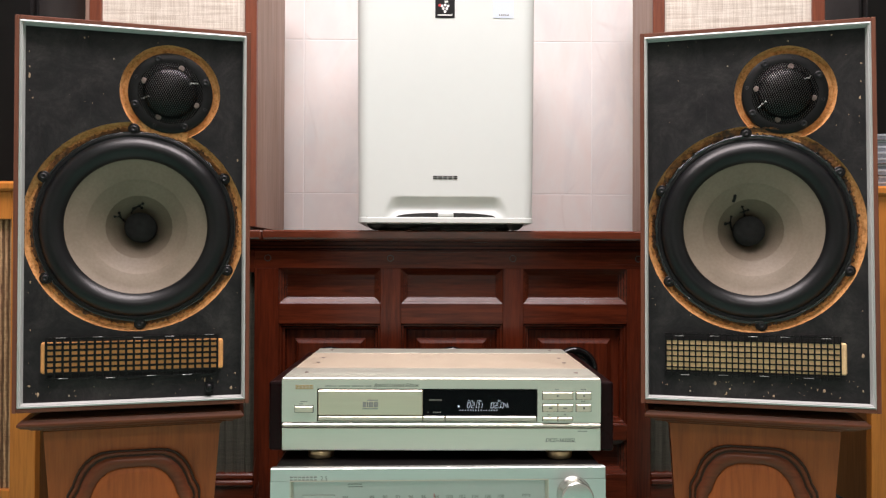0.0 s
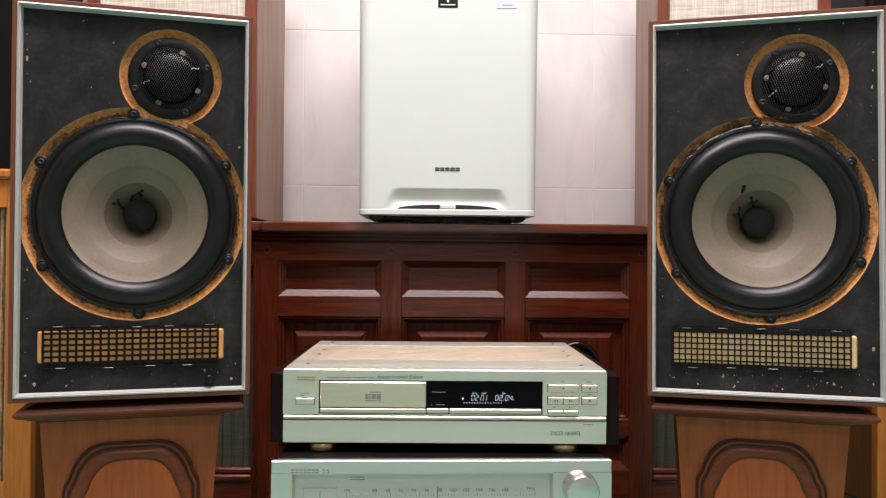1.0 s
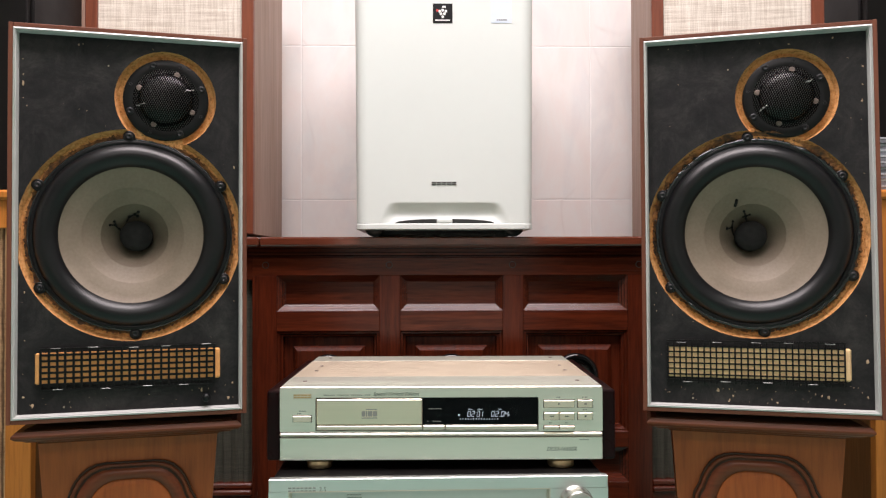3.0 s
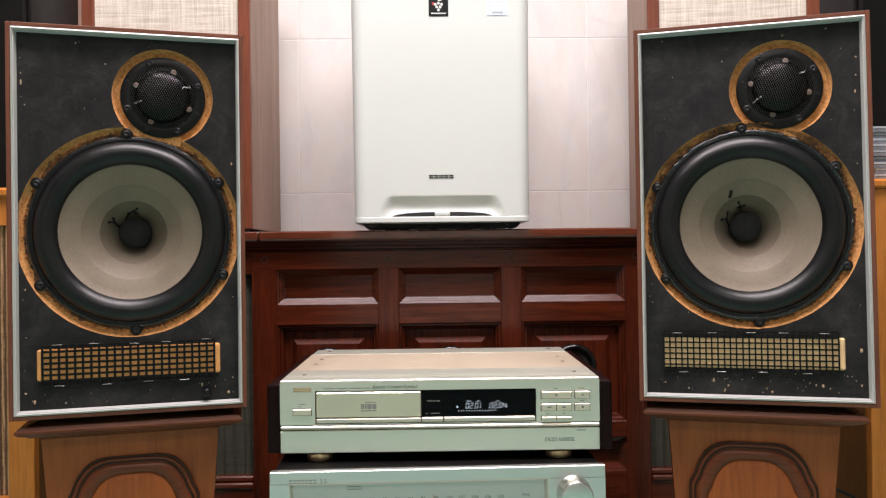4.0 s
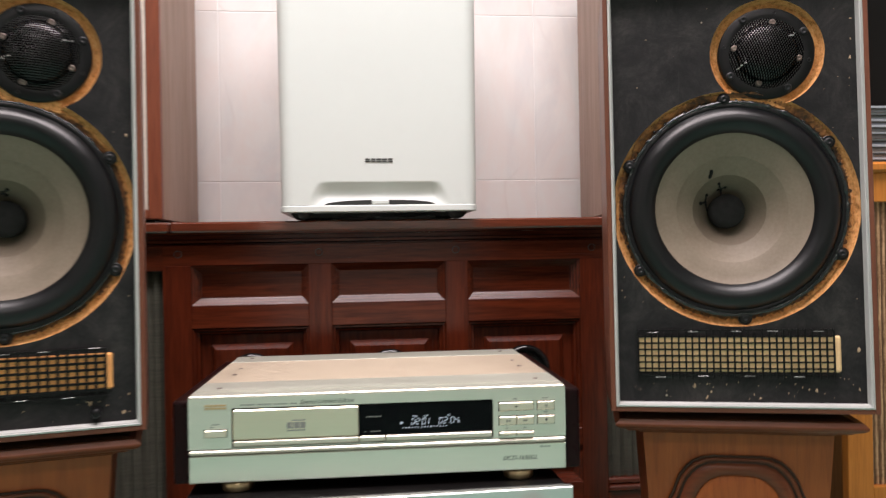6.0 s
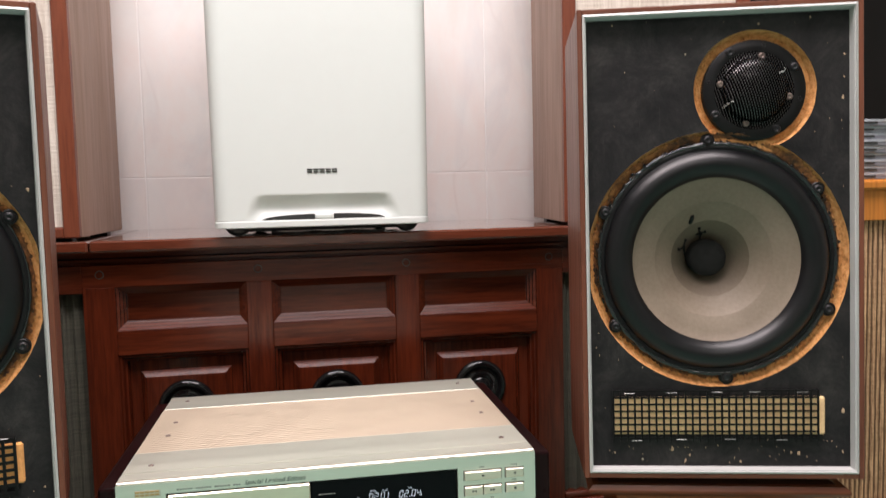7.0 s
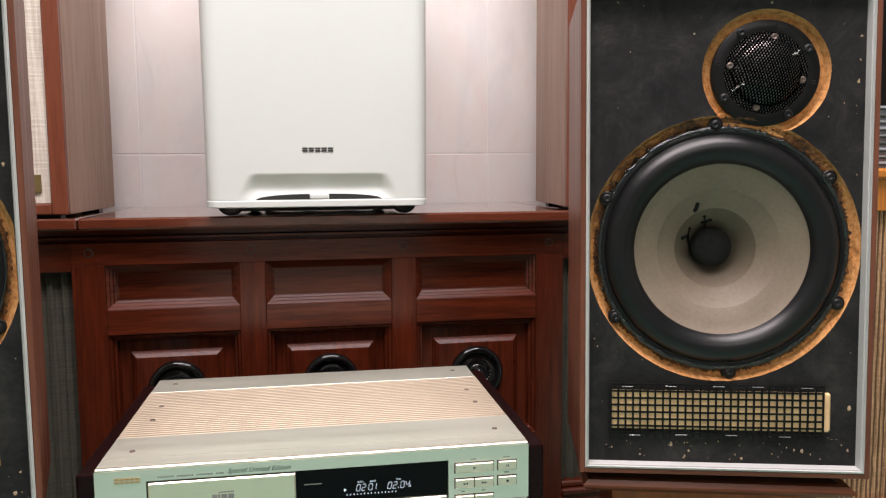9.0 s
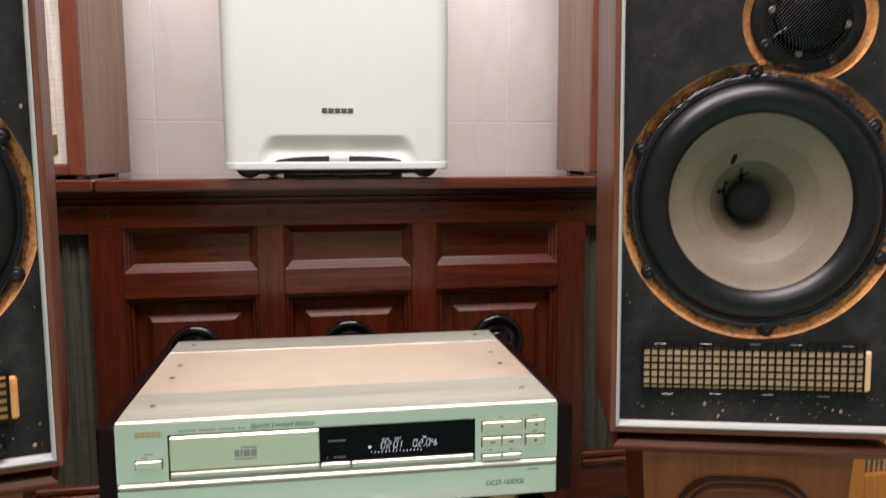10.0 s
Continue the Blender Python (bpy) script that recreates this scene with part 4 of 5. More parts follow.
    for a in (math.radians(33 if shiny else 24), math.radians(207 if shiny else 195)):
        bm = bmesh.new()
        for k in range(8):
            bmesh.ops.create_icosphere(bm, subdivisions=1, radius=rr.uniform(0.0006, 0.0014), matrix=Matrix.Translation((TC[0] + (0.027 + 0.0014 * k) * math.cos(a), ty - 0.0118 + 0.0012 * k, TC[1] + (0.027 + 0.0014 * k) * math.sin(a) + rr.uniform(-0.001, 0.001))))
        part("lead_solder", bm, SOLDER, tw, "shiny solder blob", True)
    # vent with foam behind a black plastic net
    fx0, fx1, fz0, fz1 = (0.0325, 0.2550, 0.0455, 0.0866) if shiny else (0.0305, 0.2530, 0.0470, 0.0868)
    v = part("vent_foam", box(fx0, fx1, y - 0.0026, y + 0.012, fz0, fz1, 0.0020), FOAMPALE if shiny else FOAM, t, "yellowed foam in the vent slot")
    gx0 = 0.0373 if not shiny else 0.0325
    wr = 0.0014 if not shiny else 0.0009
    gx1 = gx0 + (0.2085 if not shiny else 0.2145)
    for k in range(cells + 1):
        x = gx0 + (gx1 - gx0) * k / cells
        j = rr.uniform(-0.0003, 0.0003)
        part("net_wire", box(x - wr + j, x + wr + j, y - 0.0044, y - 0.0028, 0.0385 + rr.uniform(-0.001, 0.001), 0.0925 + rr.uniform(-0.001, 0.001)), NET, v)
    for k in range(rows + 1):
        z = (0.0398 if not shiny else 0.0420) + 0.0515 * k / rows
        part("net_wire", box(gx0 - 0.001, gx1 + 0.001, y - 0.0041, y - 0.0025, z - wr, z + wr), NET, v)
    for k in range(9):
        top = k < 5
        x = gx0 + (0.008 + 0.046 * k if top else 0.018 + 0.050 * (k - 5)) + rr.uniform(-0.004, 0.004)
        z = (0.0918 if top else 0.0402) + rr.uniform(-0.001, 0.001)
        part("staple", box(x, x + 0.0115, y - 0.0054, y - 0.0046, z - 0.0004, z + 0.0004, 0.00015), STAPLE, v, at=None)
    if jack:
        part("level_knob", lathe([(0.0055, -y), (0.0055, -y + 0.007), (0.0042, -y + 0.010), (0, -y + 0.0102)], 0.2357, 0.0222, 18), BLACKPL, t, "small black level knob", True)
    return t



def tar_mat():
    """Chipboard soaked and scorched: black, dark brown and a few raw orange specks."""
    m, n, l, p = nodes_of("scorched_chipboard")
    v = coords(n, l)
    a, b = noise_of(n, l, v, 150, 5, 0.7, 0.5), noise_of(n, l, v, 34, 4, 0.6)
    c = mixed(n, l, 0.45, a, b)
    c = ramp(n, l, c, [(0.34, (0.012, 0.008, 0.006)), (0.44, (0.080, 0.030, 0.009)), (0.52, (0.23, 0.085, 0.022)), (0.62, (0.50, 0.21, 0.065))])
    l.new(c, p.inputs["Base Color"])
    p.inputs["Roughness"].default_value = 0.5
    bumped(n, l, p, a, 0.9, 0.002)
    return m


TAR = tar_mat()
NET = plain("black_plastic_net", (0.0045, 0.0045, 0.0045), 0.5, scale=100, spec=0.22)
STAPLE = plain("dull_staple", (0.30, 0.30, 0.29), 0.35, metal=0.7, scale=90)
SOLDER = plain("bright_solder", (0.42, 0.41, 0.40), 0.28, metal=0.9, scale=300, bump=0.4)
RUSTSCREW = plain("tarnished_screw", (0.22, 0.17, 0.15), 0.4, metal=0.8, scale=200, vary=0.4)
CAPMAT = plain("dark_felt_cap", (0.0065, 0.006, 0.006), 0.9, scale=120, vary=0.25, bump=0.3)
LZ, RZ = 0.4366, 0.4384
LEFT = pose(-0.4892, 0.9860, LZ, 0, 0, 14.0)
RIGHT = pose(0.3161, 1.0465, RZ, 0, 0, -16.1)
woofer_speaker(LEFT, "walnut box speaker, grille removed, scuffed black front with wide-meshed vent net", 22, 7, 3, False, True, (0.1434, 0.2358), (0.1842, 0.4132), 91.5, 0.15, 0.4990, 0.2870)
woofer_speaker(RIGHT @ pose(0, 0, -0.0005, -1.7, -0.27, 0), "walnut box speaker, grille removed, glossy sealant round the woofer", 28, 7, 8, True, False, (0.1445, 0.2342), (0.1852, 0.4131), 93.5, 0.19, 0.5030, 0.2915)


# ---- carved stands ----
def ogee_outline(hw, z0, z1, cut, y, off):
    """Octagon with wavy shoulders: half width hw from z0 to z1, corners cut away, shrunk by off."""
    hw, z0, z1 = hw - off, z0 + off, z1 - off
    c = cut - 0.3 * off
    quarter = []
    bend = ((0.0, -1.0), (0.02, -0.90), (0.08, -0.80), (0.14, -0.71), (0.17, -0.62), (0.22, -0.50), (0.30, -0.36), (0.42, -0.22), (0.58, -0.10), (0.78, -0.025), (1.0, 0.0))
    for s, d in bend:
        quarter.append((hw - c * 0.88 * s, z1 + c * d))
    right = quarter
    left = [(-x, z) for x, z in reversed(quarter)]
    mid = (z0 + z1) / 2
    low_left = [(x, 2 * mid - z) for x, z in reversed(left)]
    low_right = [(x, 2 * mid - z) for x, z in reversed(right)]
    return [(x, y, z) for x, z in right + left + low_left + low_right]


def stand(m, H, label, dx, half, carved, drop):
    t = thing("speaker_stand", m, label, "speaker stand", "carved speaker stands")
    c = WID / 2 - 0.0010
    # neck on which the speaker rests, its shade painted in, then the moulded cap
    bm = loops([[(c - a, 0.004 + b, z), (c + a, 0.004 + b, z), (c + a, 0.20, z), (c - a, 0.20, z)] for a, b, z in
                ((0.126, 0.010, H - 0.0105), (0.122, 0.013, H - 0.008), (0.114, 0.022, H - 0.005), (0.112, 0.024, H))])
    part("neck", bm, STANDDARK, t, "neck with the shade under the speaker in its colour")
    prof = [(0.107, 0.028, H - 0.0315), (0.110, 0.025, H - 0.0290), (0.115, 0.019, H - 0.0270), (0.123, 0.011, H - 0.0255), (0.126, 0.009, H - 0.0235), (0.134, 0.003, H - 0.0212),
            (0.138, 0.000, H - 0.0180), (0.138, 0.000, H - 0.0155), (0.133, 0.003, H - 0.0105)]
    bm = loops([[(c - a, 0.004 + b, z), (c + a, 0.004 + b, z), (c + a, 0.212, z), (c - a, 0.212, z)] for a, b, z in prof])
    part("cap", bm, STANDRED, t, "moulded red-brown cap")
    z1 = H - 0.0310
    bm = loops([[(c - a + dx, f, z), (c + a + dx, f, z), (c + a + dx, 0.205, z), (c - a + dx, 0.205, z)] for a, f, z in ((half - 0.026, 0.045, 0.03), (half, 0.031, z1))])
    part("body", bm, STANDWOOD, t)
    part("base", box(c - 0.12, c + 0.12, 0.01, 0.225, 0.0, 0.032, 0.006), STANDRED, t)
    # carved panel; the face leans with the taper
    lean = math.atan2(0.014, z1 - 0.03)
    at = pose(c + 0.6 * dx, 0.0310, z1, -math.degrees(lean), 0, 0)
    o = lambda off, y: ogee_outline(carved, -0.292, -drop, 0.060, y, off)
    part("carved_groove", loops([o(0.0, 0.0004), o(0.0007, -0.0014), o(0.0022, -0.0014), o(0.0030, 0.0002)], False), STANDDARK, t, "dark carved groove", True, at)
    part("carved_bead", loops([o(0.0029, -0.0002), o(0.0038, -0.0024), o(0.0056, -0.0028), o(0.0070, -0.0006)], False), STANDRED, t, "", True, at)
    part("carved_groove", loops([o(0.0069, -0.0004), o(0.0078, 0.0006), o(0.0095, -0.0006)], False), STANDDARK, t, "dark carved groove", True, at)
    part("carved_moulding", loops([o(0.0093, -0.0006), o(0.0115, -0.0038), o(0.0150, -0.0052), o(0.0190, -0.0048), o(0.0225, -0.0020), o(0.0235, -0.0008)], False), STANDRED, t, "rounded red-brown carved moulding", True, at)
    part("carved_field", loops([o(0.0234, -0.0004), o(0.0245, -0.0016), o(0.0300, -0.0030), o(0.0330, -0.0032)]), STANDWOOD, t, "", False, at)
    return t


stand(Matrix.Translation((0, 0, -LZ)) @ LEFT, LZ, "brown cherry wood stand with carved panel under the box speaker", -0.003, 0.1098, 0.0836, 0.0288)
stand(Matrix.Translation((0, 0, -RZ)) @ RIGHT, RZ, "brown cherry wood stand with carved panel under the box speaker", 0.0022, 0.1070, 0.0808, 0.0248)


# ---- disc player ----
def seven(ch, x, z, w, h, bm, y):
    """One slanted seven-segment digit."""
    on = {"0": "abcdef", "1": "bc", "2": "abged", "4": "fgbc"}[ch]
    k = 0.00055
    seg = {"a": (0, w, h, h), "g": (0, w, h / 2, h / 2), "d": (0, w, 0, 0), "f": (0, 0, h / 2, h), "b": (w, w, h / 2, h), "e": (0, 0, 0, h / 2), "c": (w, w, 0, h / 2)}
    for s in on:
        x0, x1, z0, z1 = seg[s]
        b = box(x0 - k / 2 + (0 if x0 == x1 else k), x1 + k / 2 - (0 if x0 == x1 else k), -0.0001, 0.0001, z0 - k / 2 + (0 if z0 == z1 else k), z1 + k / 2 - (0 if z0 == z1 else k))
        for v in b.verts:
            v.co = (x + v.co.x + 0.16 * v.co.z, y + v.co.y, z + v.co.z)
        join(bm, b)


def tri(bm, x, z, w, h, y, flip=False):
    s = -1 if flip else 1
    q = [(x - s * w / 2, z - h / 2), (x + s * w / 2, z), (x - s * w / 2, z + h / 2)]
    a = [bm.verts.new((p[0], y, p[1])) for p in q]
    b = [bm.verts.new((p[0], y + 0.0003, p[1])) for p in q]
    bm.faces.new(a), bm.faces.new(b)
    for k in range(3):
        bm.faces.new((a[k], a[(k + 1) % 3], b[(k + 1) % 3], b[k]))


def disc_player():
    t = thing("disc_player", pose(-0.1703, 1.0745, 0.3555, 0, 0, -0.9), "champagne metal disc player with rosewood sides and lit display, on receiver", "disc player")
    W, D, F = 0.4368, 0.332, 0.013

    def bx(name, u0, u1, v0, v1, y0, y1, m, bev=0.0005, label="", parent=t):
        return part(name, box(u0, u1, y0, y1, F + v0, F + v1, bev), m, parent, label)

    bx("chassis", 0.002, W - 0.002, 0.002, 0.094, 0.006, D - 0.004, BLACKPL)
    bx("lower_front", 0, W, 0.0, 0.0306, 0.0, 0.010, CHAMPAGNE, 0.0008)
    bx("bright_strip", 0, W, 0.0320, 0.0372, -0.0016, 0.010, CHAMPBRIGHT, 0.0016)
    # upper front with an opening for tray and display
    bx("upper_front", 0, 0.048, 0.0385, 0.0965, 0.0, 0.010, CHAMPAGNE, 0.0)
    bx("upper_front", 0.350, W, 0.0385, 0.0965, 0.0, 0.010, CHAMPAGNE, 0.0)
    bx("upper_front", 0.048, 0.350, 0.0845, 0.0965, 0.0, 0.010, CHAMPAGNE, 0.0)
    bx("upper_front", 0.048, 0.350, 0.0385, 0.0395, 0.0, 0.010, CHAMPAGNE, 0.0)
    bx("front_edge", 0, W, 0.0955, 0.0992, 0.0006, 0.0068, CHAMPBRIGHT, 0.0012)
    bx("opening_back", 0.046, 0.352, 0.039, 0.0850, 0.006, 0.012, INK)
    tray = bx("disc_tray", 0.0495, 0.1925, 0.0480, 0.0825, -0.0012, 0.008, TRAYGOLD, 0.0012, "closed champagne disc tray")
    bx("lip", 0.0495, 0.1925, 0.0405, 0.0470, -0.0012, 0.008, CHAMPBRIGHT, 0.0012)
    bx("lip", 0.1932, 0.2230, 0.0405, 0.0470, -0.0012, 0.008, CHAMPBRIGHT, 0.0012)
    bx("lip", 0.2236, 0.3485, 0.0405, 0.0470, -0.0012, 0.008, CHAMPBRIGHT, 0.0012)
    d = bx("display", 0.1935, 0.3480, 0.0480, 0.0830, 0.0010, 0.008, GLASS, 0.0004, "black glass display with lit white digits")
    bm = bmesh.new()
    y = 0.0007
    for ch, x in (("0", 0.2535), ("2", 0.2590), ("0", 0.2660), ("1", 0.2700), ("0", 0.2858), ("2", 0.2913), ("0", 0.2992), ("4", 0.3045)):
        seven(ch, x, F + 0.0585, 0.0036, 0.0068, bm, y)
    box(0.2968, 0.2976, y - 0.0001, y + 0.0001, F + 0.0585, F + 0.0594, bm=bm)
    box(0.3095, 0.3101, y - 0.0001, y + 0.0001, F + 0.0585, F + 0.0612, bm=bm)
    part("display_digits", bm, DIGIT, d, "lit white digits")
    bm = bmesh.new()
    for k in range(15):
        x = 0.2435 + k * 0.0036
        box(x, x + 0.0009, y - 0.0001, y + 0.0001, F + 0.0543, F + 0.0558, bm=bm)
    tri(bm, 0.2425, F + 0.0605, 0.0030, 0.0034, y - 0.0001)
    part("display_ticks", bm, DIGIT, d)
    for w, x in (("TRACK", 0.2545), ("INDEX", 0.2675), ("TIME", 0.2950)):
        text_part(w, 0.0022, x, y, F + 0.0672, DIGIT, d, "display_word")
    bm = bmesh.new()
    for k in range(6):
        box(0.2010 + 0.0030 * k, 0.2034 + 0.0030 * k, y - 0.0001, y + 0.0001, F + 0.0685, F + 0.0697, bm=bm)
    for k in range(4):
        box(0.2065 + 0.0030 * k, 0.2088 + 0.0030 * k, y - 0.0001, y + 0.0001, F + 0.0515, F + 0.0527, bm=bm)
    lathe([(0.0008, -y), (0, -y + 0.0002)], 0.2000, F + 0.0520, 10, bm=bm)
    part("display_print", bm, GREYINK, d)

    def button(u0, u1, v0, v1):
        ring = part("button_surround", rect_rings(u0 - 0.0008, u1 + 0.0008, F + v0 - 0.0008, F + v1 + 0.0008, [(0, -0.0001), (0.0002, -0.0003), (0.0008, -0.0003)]), INK, t)
        return bx("button", u0, u1, v0, v1, -0.0032, 0.002, CHAMPBTN, 0.0007)

    bu = {}
    for key, u0, u1, v0, v1 in (("power", 0.0180, 0.0425, 0.0524, 0.0605), ("play", 0.3570, 0.3980, 0.0708, 0.0805), ("pause", 0.4030, 0.4230, 0.0708, 0.0805), ("back", 0.3570, 0.3771, 0.0542, 0.0638),
                                ("ahead", 0.3779, 0.3980, 0.0542, 0.0638), ("stop", 0.4030, 0.4230, 0.0542, 0.0638), ("slow", 0.3570, 0.3771, 0.0415, 0.0458), ("fast", 0.3779, 0.3980, 0.0415, 0.0458)):
        bu[key] = button(u0, u1, v0, v1)
    yb = -0.0034
    bm = bmesh.new()
    tri(bm, 0.3778, F + 0.0756, 0.0034, 0.0026, yb)
    part("symbol", bm, INK, bu["play"])
    part("symbol", box(0.4118, 0.4127, yb, yb + 0.0003, F + 0.0743, F + 0.0769, bm=box(0.4135, 0.4144, yb, yb + 0.0003, F + 0.0743, F + 0.0769)), INK, bu["pause"])
    part("symbol", box(0.4118, 0.4144, yb, yb + 0.0003, F + 0.0578, F + 0.0602), INK, bu["stop"])
    for key, cx, fl in (("back", 0.3672, True), ("ahead", 0.3880, False)):
        bm = bmesh.new()
        for s in (-0.0014, 0.0014):
            tri(bm, cx + s, F + 0.0590, 0.0028, 0.0024, yb, fl)
        part("symbol", bm, INK, bu[key])
    bm = bmesh.new()
    for u, v, n in ((0.374, 0.0835, 3), (0.409, 0.0835, 4), (0.410, 0.0668, 3), (0.364, 0.0490, 2), (0.386, 0.0490, 2), (0.0255, 0.0660, 5), (0.0235, 0.0628, 3)):
        for k in range(n):
            box(u + 0.0019 * k, u + 0.0015 + 0.0019 * k, -0.0002, 0.0004, F + v, F + v + 0.0012, bm=bm)
    for k in range(24):
        if k % 7 != 6:
            box(0.0590 + 0.00265 * k, 0.0610 + 0.00265 * k, -0.0002, 0.0004, F + 0.0872, F + 0.0888, bm=bm)
    for k in range(7):
        box(0.4055 + 0.0018 * k, 0.4068 + 0.0018 * k, -0.0002, 0.0004, F + 0.0262, F + 0.0275, bm=bm)
    part("panel_print", bm, GREYINK, t, "small grey printing")["kind"] = "stuff"
    # maker's mark as plain blocks on a pale plate
    mk = bx("maker_plate", 0.0180, 0.0435, 0.0832, 0.0898, -0.0003, 0.001, CHAMPBRIGHT, 0)
    bm = bmesh.new()
    block_row(bm, 0.0188, F + 0.0842, 0.0040, 0.0048, 5, 0.0008, -0.0007, -0.0002, 0.0017)
    part("maker_mark", bm, GOLDINK, mk, "gold maker's mark")
    text_part("Special Limited Edition", 0.0068, 0.1255, -0.0002, F + 0.0872, INK, t, "lettering", 0.35)
    text_part("DCD-1650GL", 0.0072, 0.3605, -0.0002, F + 0.0122, INK, t, "lettering", 0.35)
    # disc mark as plain shapes on the tray
    bm = bmesh.new()
    yt = -0.0015
    box(0.1165, 0.1315, yt, yt + 0.0004, F + 0.0680, F + 0.0695, bm=bm)
    box(0.1106, 0.1316, yt, yt + 0.0004, F + 0.0566, F + 0.0580, bm=bm)
    for u0, u1 in ((0.1106, 0.1152), (0.1160, 0.1182), (0.1190, 0.1250), (0.1258, 0.1316)):
        box(u0, u1, yt, yt + 0.0004, F + 0.0594, F + 0.0666, bm=bm)
    part("disc_mark", bm, GREYINK, tray, "dark disc emblem")
    # top: plain strips and the ribbed middle
    bx("top_plate", 0.001, W - 0.001, 0.094, 0.0993, 0.0066, 0.0264, CHAMPTOP, 0.0)
    bx("top_plate", 0.001, W - 0.001, 0.094, 0.0996, 0.0266, 0.0905, CHAMPTOP, 0.0)
    bx("top_plate", 0.001, W - 0.001, 0.094, 0.0996, 0.2685, D, CHAMPTOP, 0.0006)
    bm = bmesh.new()
    prof = []
    nr = 25
    for k in range(nr):
        y0 = 0.0905 + (0.2685 - 0.0905) * k / nr
        p = (0.2685 - 0.0905) / nr
        prof += [(y0, F + 0.0991), (y0 + 0.18 * p, F + 0.0991), (y0 + 0.30 * p, F + 0.0996), (y0 + 0.86 * p, F + 0.0996)]
    prof.append((0.2685, F + 0.0991))
    a = [bm.verts.new((0.001, y, z)) for y, z in prof]
    b = [bm.verts.new((W - 0.001, y, z)) for y, z in prof]
    for k in range(len(prof) - 1):
        bm.faces.new((a[k], b[k], b[k + 1], a[k + 1]))
    part("ribbed_top", bm, CHAMPRIB, t, "ribbed champagne gold top")
    for u in (0.0262, W - 0.0262):
        for y in (0.046, 0.150, 0.204, 0.306):
            s = lathe([(0.0030, -0.001), (0.0030, 0.0006), (0.0024, 0.0010), (0.0011, 0.0010), (0.0009, 0.0004), (0, 0.0004)], n=14)
            part("top_screw", s, RUSTSCREW, t, "", True, pose(u, y, F + 0.0996, -90, 0, 0))
    # rosewood cheeks
    for u0, u1 in ((-0.0185, -0.0005), (W + 0.0005, W + 0.0185)):
        bm = box(u0, u1, 0.004, D - 0.004, F - 0.001, F + 0.0935, 0.003, seg=2)
        part("side_cheek", bm, ROSEWOOD, t, "dark rosewood side cheek")
    for u in (0.051, W - 0.054):
        for y in (0.0215, D - 0.05):
            ft = lathe([(0, 0.0), (0.0165, 0.0), (0.0180, 0.0012), (0.0180, 0.0100), (0.0165, 0.0112), (0.0, 0.0112)], n=32)
            part("foot", ft, FOOTMAT, t, "gold metal foot", True, pose(u, y, 0.0, -90, 0, 0))
            part("foot_stem", lathe([(0.010, 0.0110), (0.010, 0.0152), (0, 0.0152)], n=16), BLACKPL, t, "", False, pose(u, y, 0.0, -90, 0, 0))
    return t


CHAMPRIB = plain("ribbed_champagne_gold", (0.59, 0.50, 0.385), 0.46, metal=0.55, scale=40, vary=0.03, bump=0)
CHAMPBTN = plain("pale_champagne_buttons", (0.84, 0.77, 0.64), 0.34, metal=0.8, scale=60, vary=0.03, bump=0)
FOOTMAT = plain("gold_foot", (0.62, 0.48, 0.28), 0.35, metal=0.9, scale=60)
disc_player()


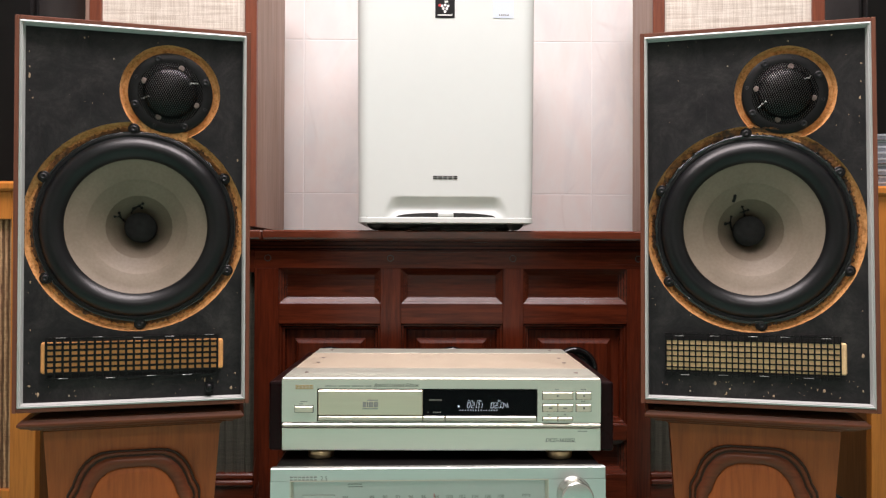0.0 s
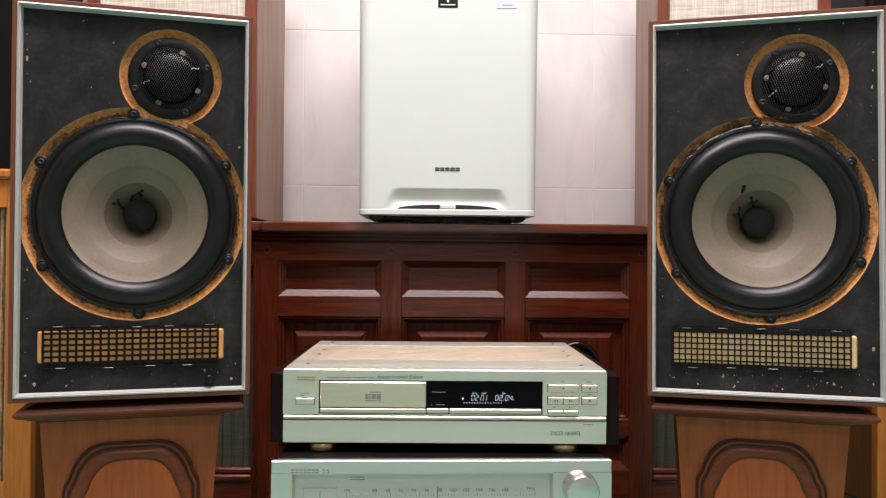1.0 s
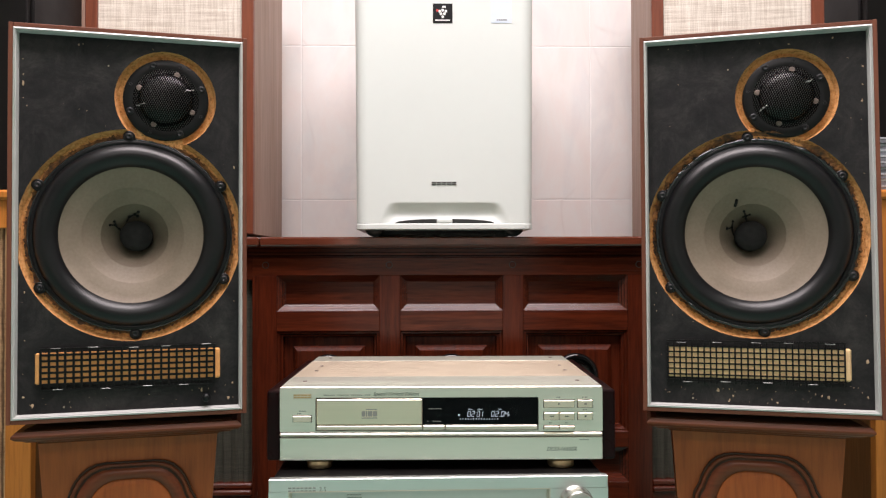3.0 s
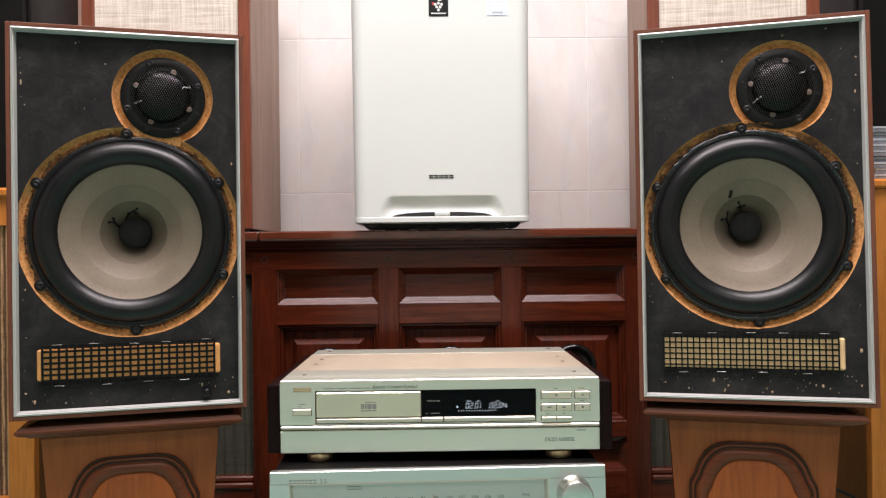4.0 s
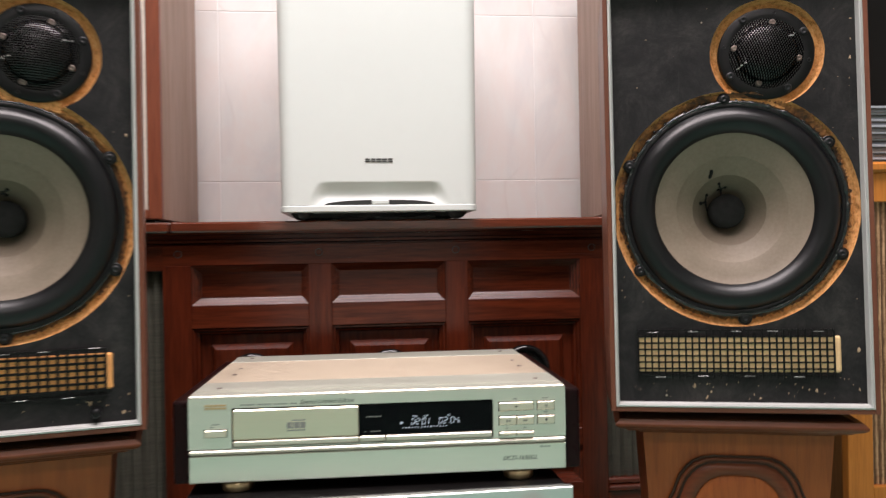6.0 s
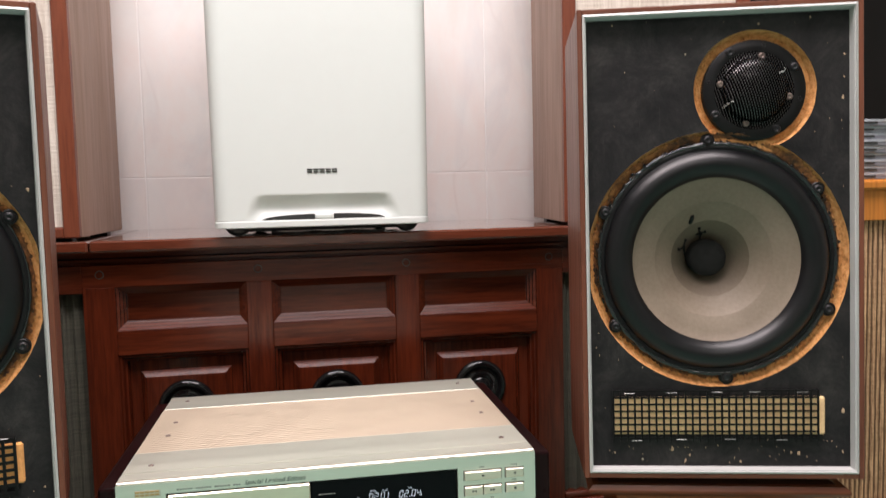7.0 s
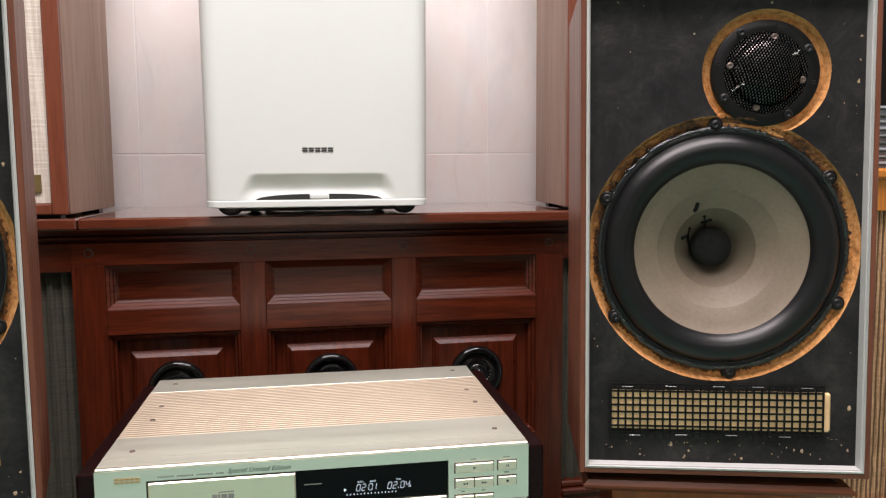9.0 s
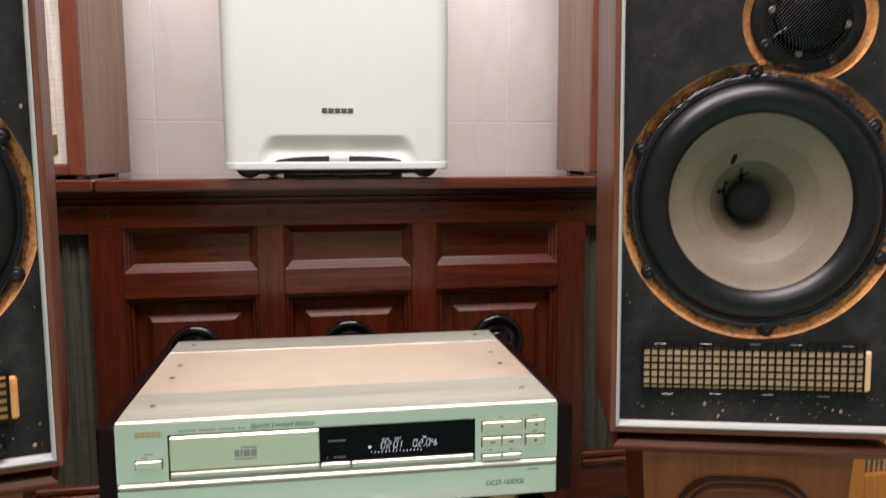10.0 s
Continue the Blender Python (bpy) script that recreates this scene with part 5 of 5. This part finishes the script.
# ---- receiver below ----
def receiver():
    T = 0.3555
    t = thing("receiver", pose(-0.1766, 1.0300, 0, 0, 0, 1.0), "brushed silver stereo receiver with tuning dial under the disc player", "receiver")
    W, D, H = 0.443, 0.36, 0.150
    z0 = T - H
    part("case", box(0.004, W - 0.004, 0.012, D, z0 + 0.004, T - 0.0004, 0.002), BLACKLAC, t)
    # face in four pieces round the dial window
    wx0, wx1, wz1, wz0 = 0.026, 0.366, T - 0.0165, T - 0.080
    part("face_plate", box(0, W, 0, 0.011, wz1, T, 0.0008), SILVER, t)
    part("face_plate", box(0, W, 0, 0.011, z0, wz0, 0.0008), SILVER, t)
    part("face_plate", box(0, wx0, 0.0001, 0.011, wz0, wz1), SILVER, t)
    part("face_plate", box(wx1, W, 0.0001, 0.011, wz0, wz1), SILVER, t)
    part("window_bevel", rect_rings(wx0, wx1, wz0, wz1, [(-0.0008, -0.0004), (0.0006, -0.0006), (0.0022, 0.006), (0.0030, 0.0075)], False), CHAMPBRIGHT, t)
    d = part("dial", box(wx0 + 0.001, wx1 - 0.001, 0.0085, 0.0105, wz0 + 0.001, wz1 - 0.001), DIALMAT, t, "pale silver tuning dial")
    y = 0.0083
    for k in range(11):
        text_part(str(88 + 2 * k), 0.0064, 0.1325 + 0.0171 * k, y, T - 0.0430, GREYINK, d, "dial_number", 0, True)
    text_part("FM", 0.0058, 0.0935, y, T - 0.0430, GREYINK, d, "dial_word")
    text_part("MHz", 0.0058, 0.3325, y, T - 0.0415, GREYINK, d, "dial_word")
    bm = bmesh.new()
    for k in range(66):
        x = 0.0960 + 0.0038 * k
        hh = 0.0046 if k % 5 == 0 else 0.0026
        box(x, x + 0.0006, y - 0.0002, y + 0.0002, T - 0.0492, T - 0.0492 + hh, bm=bm)
    for k in range(66):
        x = 0.0960 + 0.0038 * k
        if k % 3 == 0:
            box(x, x + 0.0006, y - 0.0002, y + 0.0002, T - 0.0564, T - 0.0542, bm=bm)
    part("dial_ticks", bm, GREYINK, d)
    part("tuning_pointer", box(0.2145, 0.2152, y - 0.0015, y - 0.0006, T - 0.072, T - 0.036), REDPL, d, "thin red tuning pointer")
    mt = part("tuning_meter", rect_rings(0.040, 0.084, T - 0.074, T - 0.037, [(0, y), (0.001, y - 0.0016), (0.0022, y - 0.0016), (0.0026, y - 0.0004)]), DIALMAT, d, "small tuning meter")
    part("meter_needle", box(0.0617, 0.0622, y - 0.0012, y - 0.0005, T - 0.070, T - 0.041), INK, mt)
    bm = bmesh.new()
    for k in range(5):
        box(0.1005 + 0.0038 * k, 0.1037 + 0.0038 * k, y - 0.0002, y + 0.0002, T - 0.0238, T - 0.0228, bm=bm)
    box(0.1005, 0.1200, y - 0.0002, y + 0.0002, T - 0.0272, T - 0.0262, bm=bm)
    part("dial_print", bm, GREYINK, d)
    # model name: the maker's word as outlined blocks, the number lettered
    bm = bmesh.new()
    block_row(bm, 0.0255, T - 0.0160, 0.0040, 0.0056, 7, 0.0012, -0.0004, 0.0004, 0.0018)
    part("maker_mark", bm, GREYINK, t, "grey maker's mark")
    text_part("2.5", 0.0080, 0.0650, -0.0002, T - 0.0158, GREYINK, t)
    prof = [(0.0228, 0.0), (0.0228, 0.003), (0.0215, 0.0038), (0.0215, 0.024), (0.0205, 0.0262), (0.0185, 0.0268), (0.0, 0.0262)]
    part("tuning_knob", lathe(prof, 0.4000, T - 0.0350, 56), KNOBMAT, t, "turned silver tuning knob", True)
    for k in range(4):
        part("knob", lathe([(0.011, 0.0), (0.011, 0.014), (0.0095, 0.016), (0, 0.016)], 0.05 + 0.09 * k, z0 + 0.030, 32), KNOBMAT, t, "", True)
    for x in (0.05, W - 0.05):
        for yy in (0.05, D - 0.05):
            part("foot", box(x - 0.015, x + 0.015, yy - 0.015, yy + 0.015, z0 - 0.009, z0 + 0.005, 0.002), BLACKPL, t)
    return t


KNOBMAT = plain("turned_aluminium", (0.80, 0.81, 0.79), 0.24, metal=1.0, scale=60, vary=0.03, bump=0.02)
receiver()


def low_table():
    t = thing("low_table", pose(0.046, 1.20, 0), "low dark wooden table carrying the receiver", "low table")
    part("tabletop", box(-0.30, 0.30, -0.20, 0.22, 0.17, 0.1965, 0.004), MAHOG_X, t)
    for x in (-0.27, 0.27):
        for y in (-0.17, 0.19):
            part("leg", box(x - 0.02, x + 0.02, y - 0.02, y + 0.02, 0.0, 0.1702, 0.003), MAHOG_Z, t)


low_table()

# ---- wall tiles, each its own piece ----
tile_bm = rect_rings(0.0, 0.2454, 0.0, 0.3936, [(0.0, 0.0022), (0.0, 0.0008), (0.0008, 0.0)])
tile_me = bpy.data.meshes.new("tile")
bmesh.ops.recalc_face_normals(tile_bm, faces=tile_bm.faces)
tile_bm.to_mesh(tile_me)
tile_bm.free()
tile_me.materials.append(TILE)
for i in range(-6, 8):
    for k in range(-2, 4):
        ob = new("tile", tile_me)
        ob.parent = wall_north
        ob.matrix_basis = pose(-0.2890 + 0.2479 * i + 0.0012, WALL_Y, 0.7955 + 0.3960 * k + 0.0012)
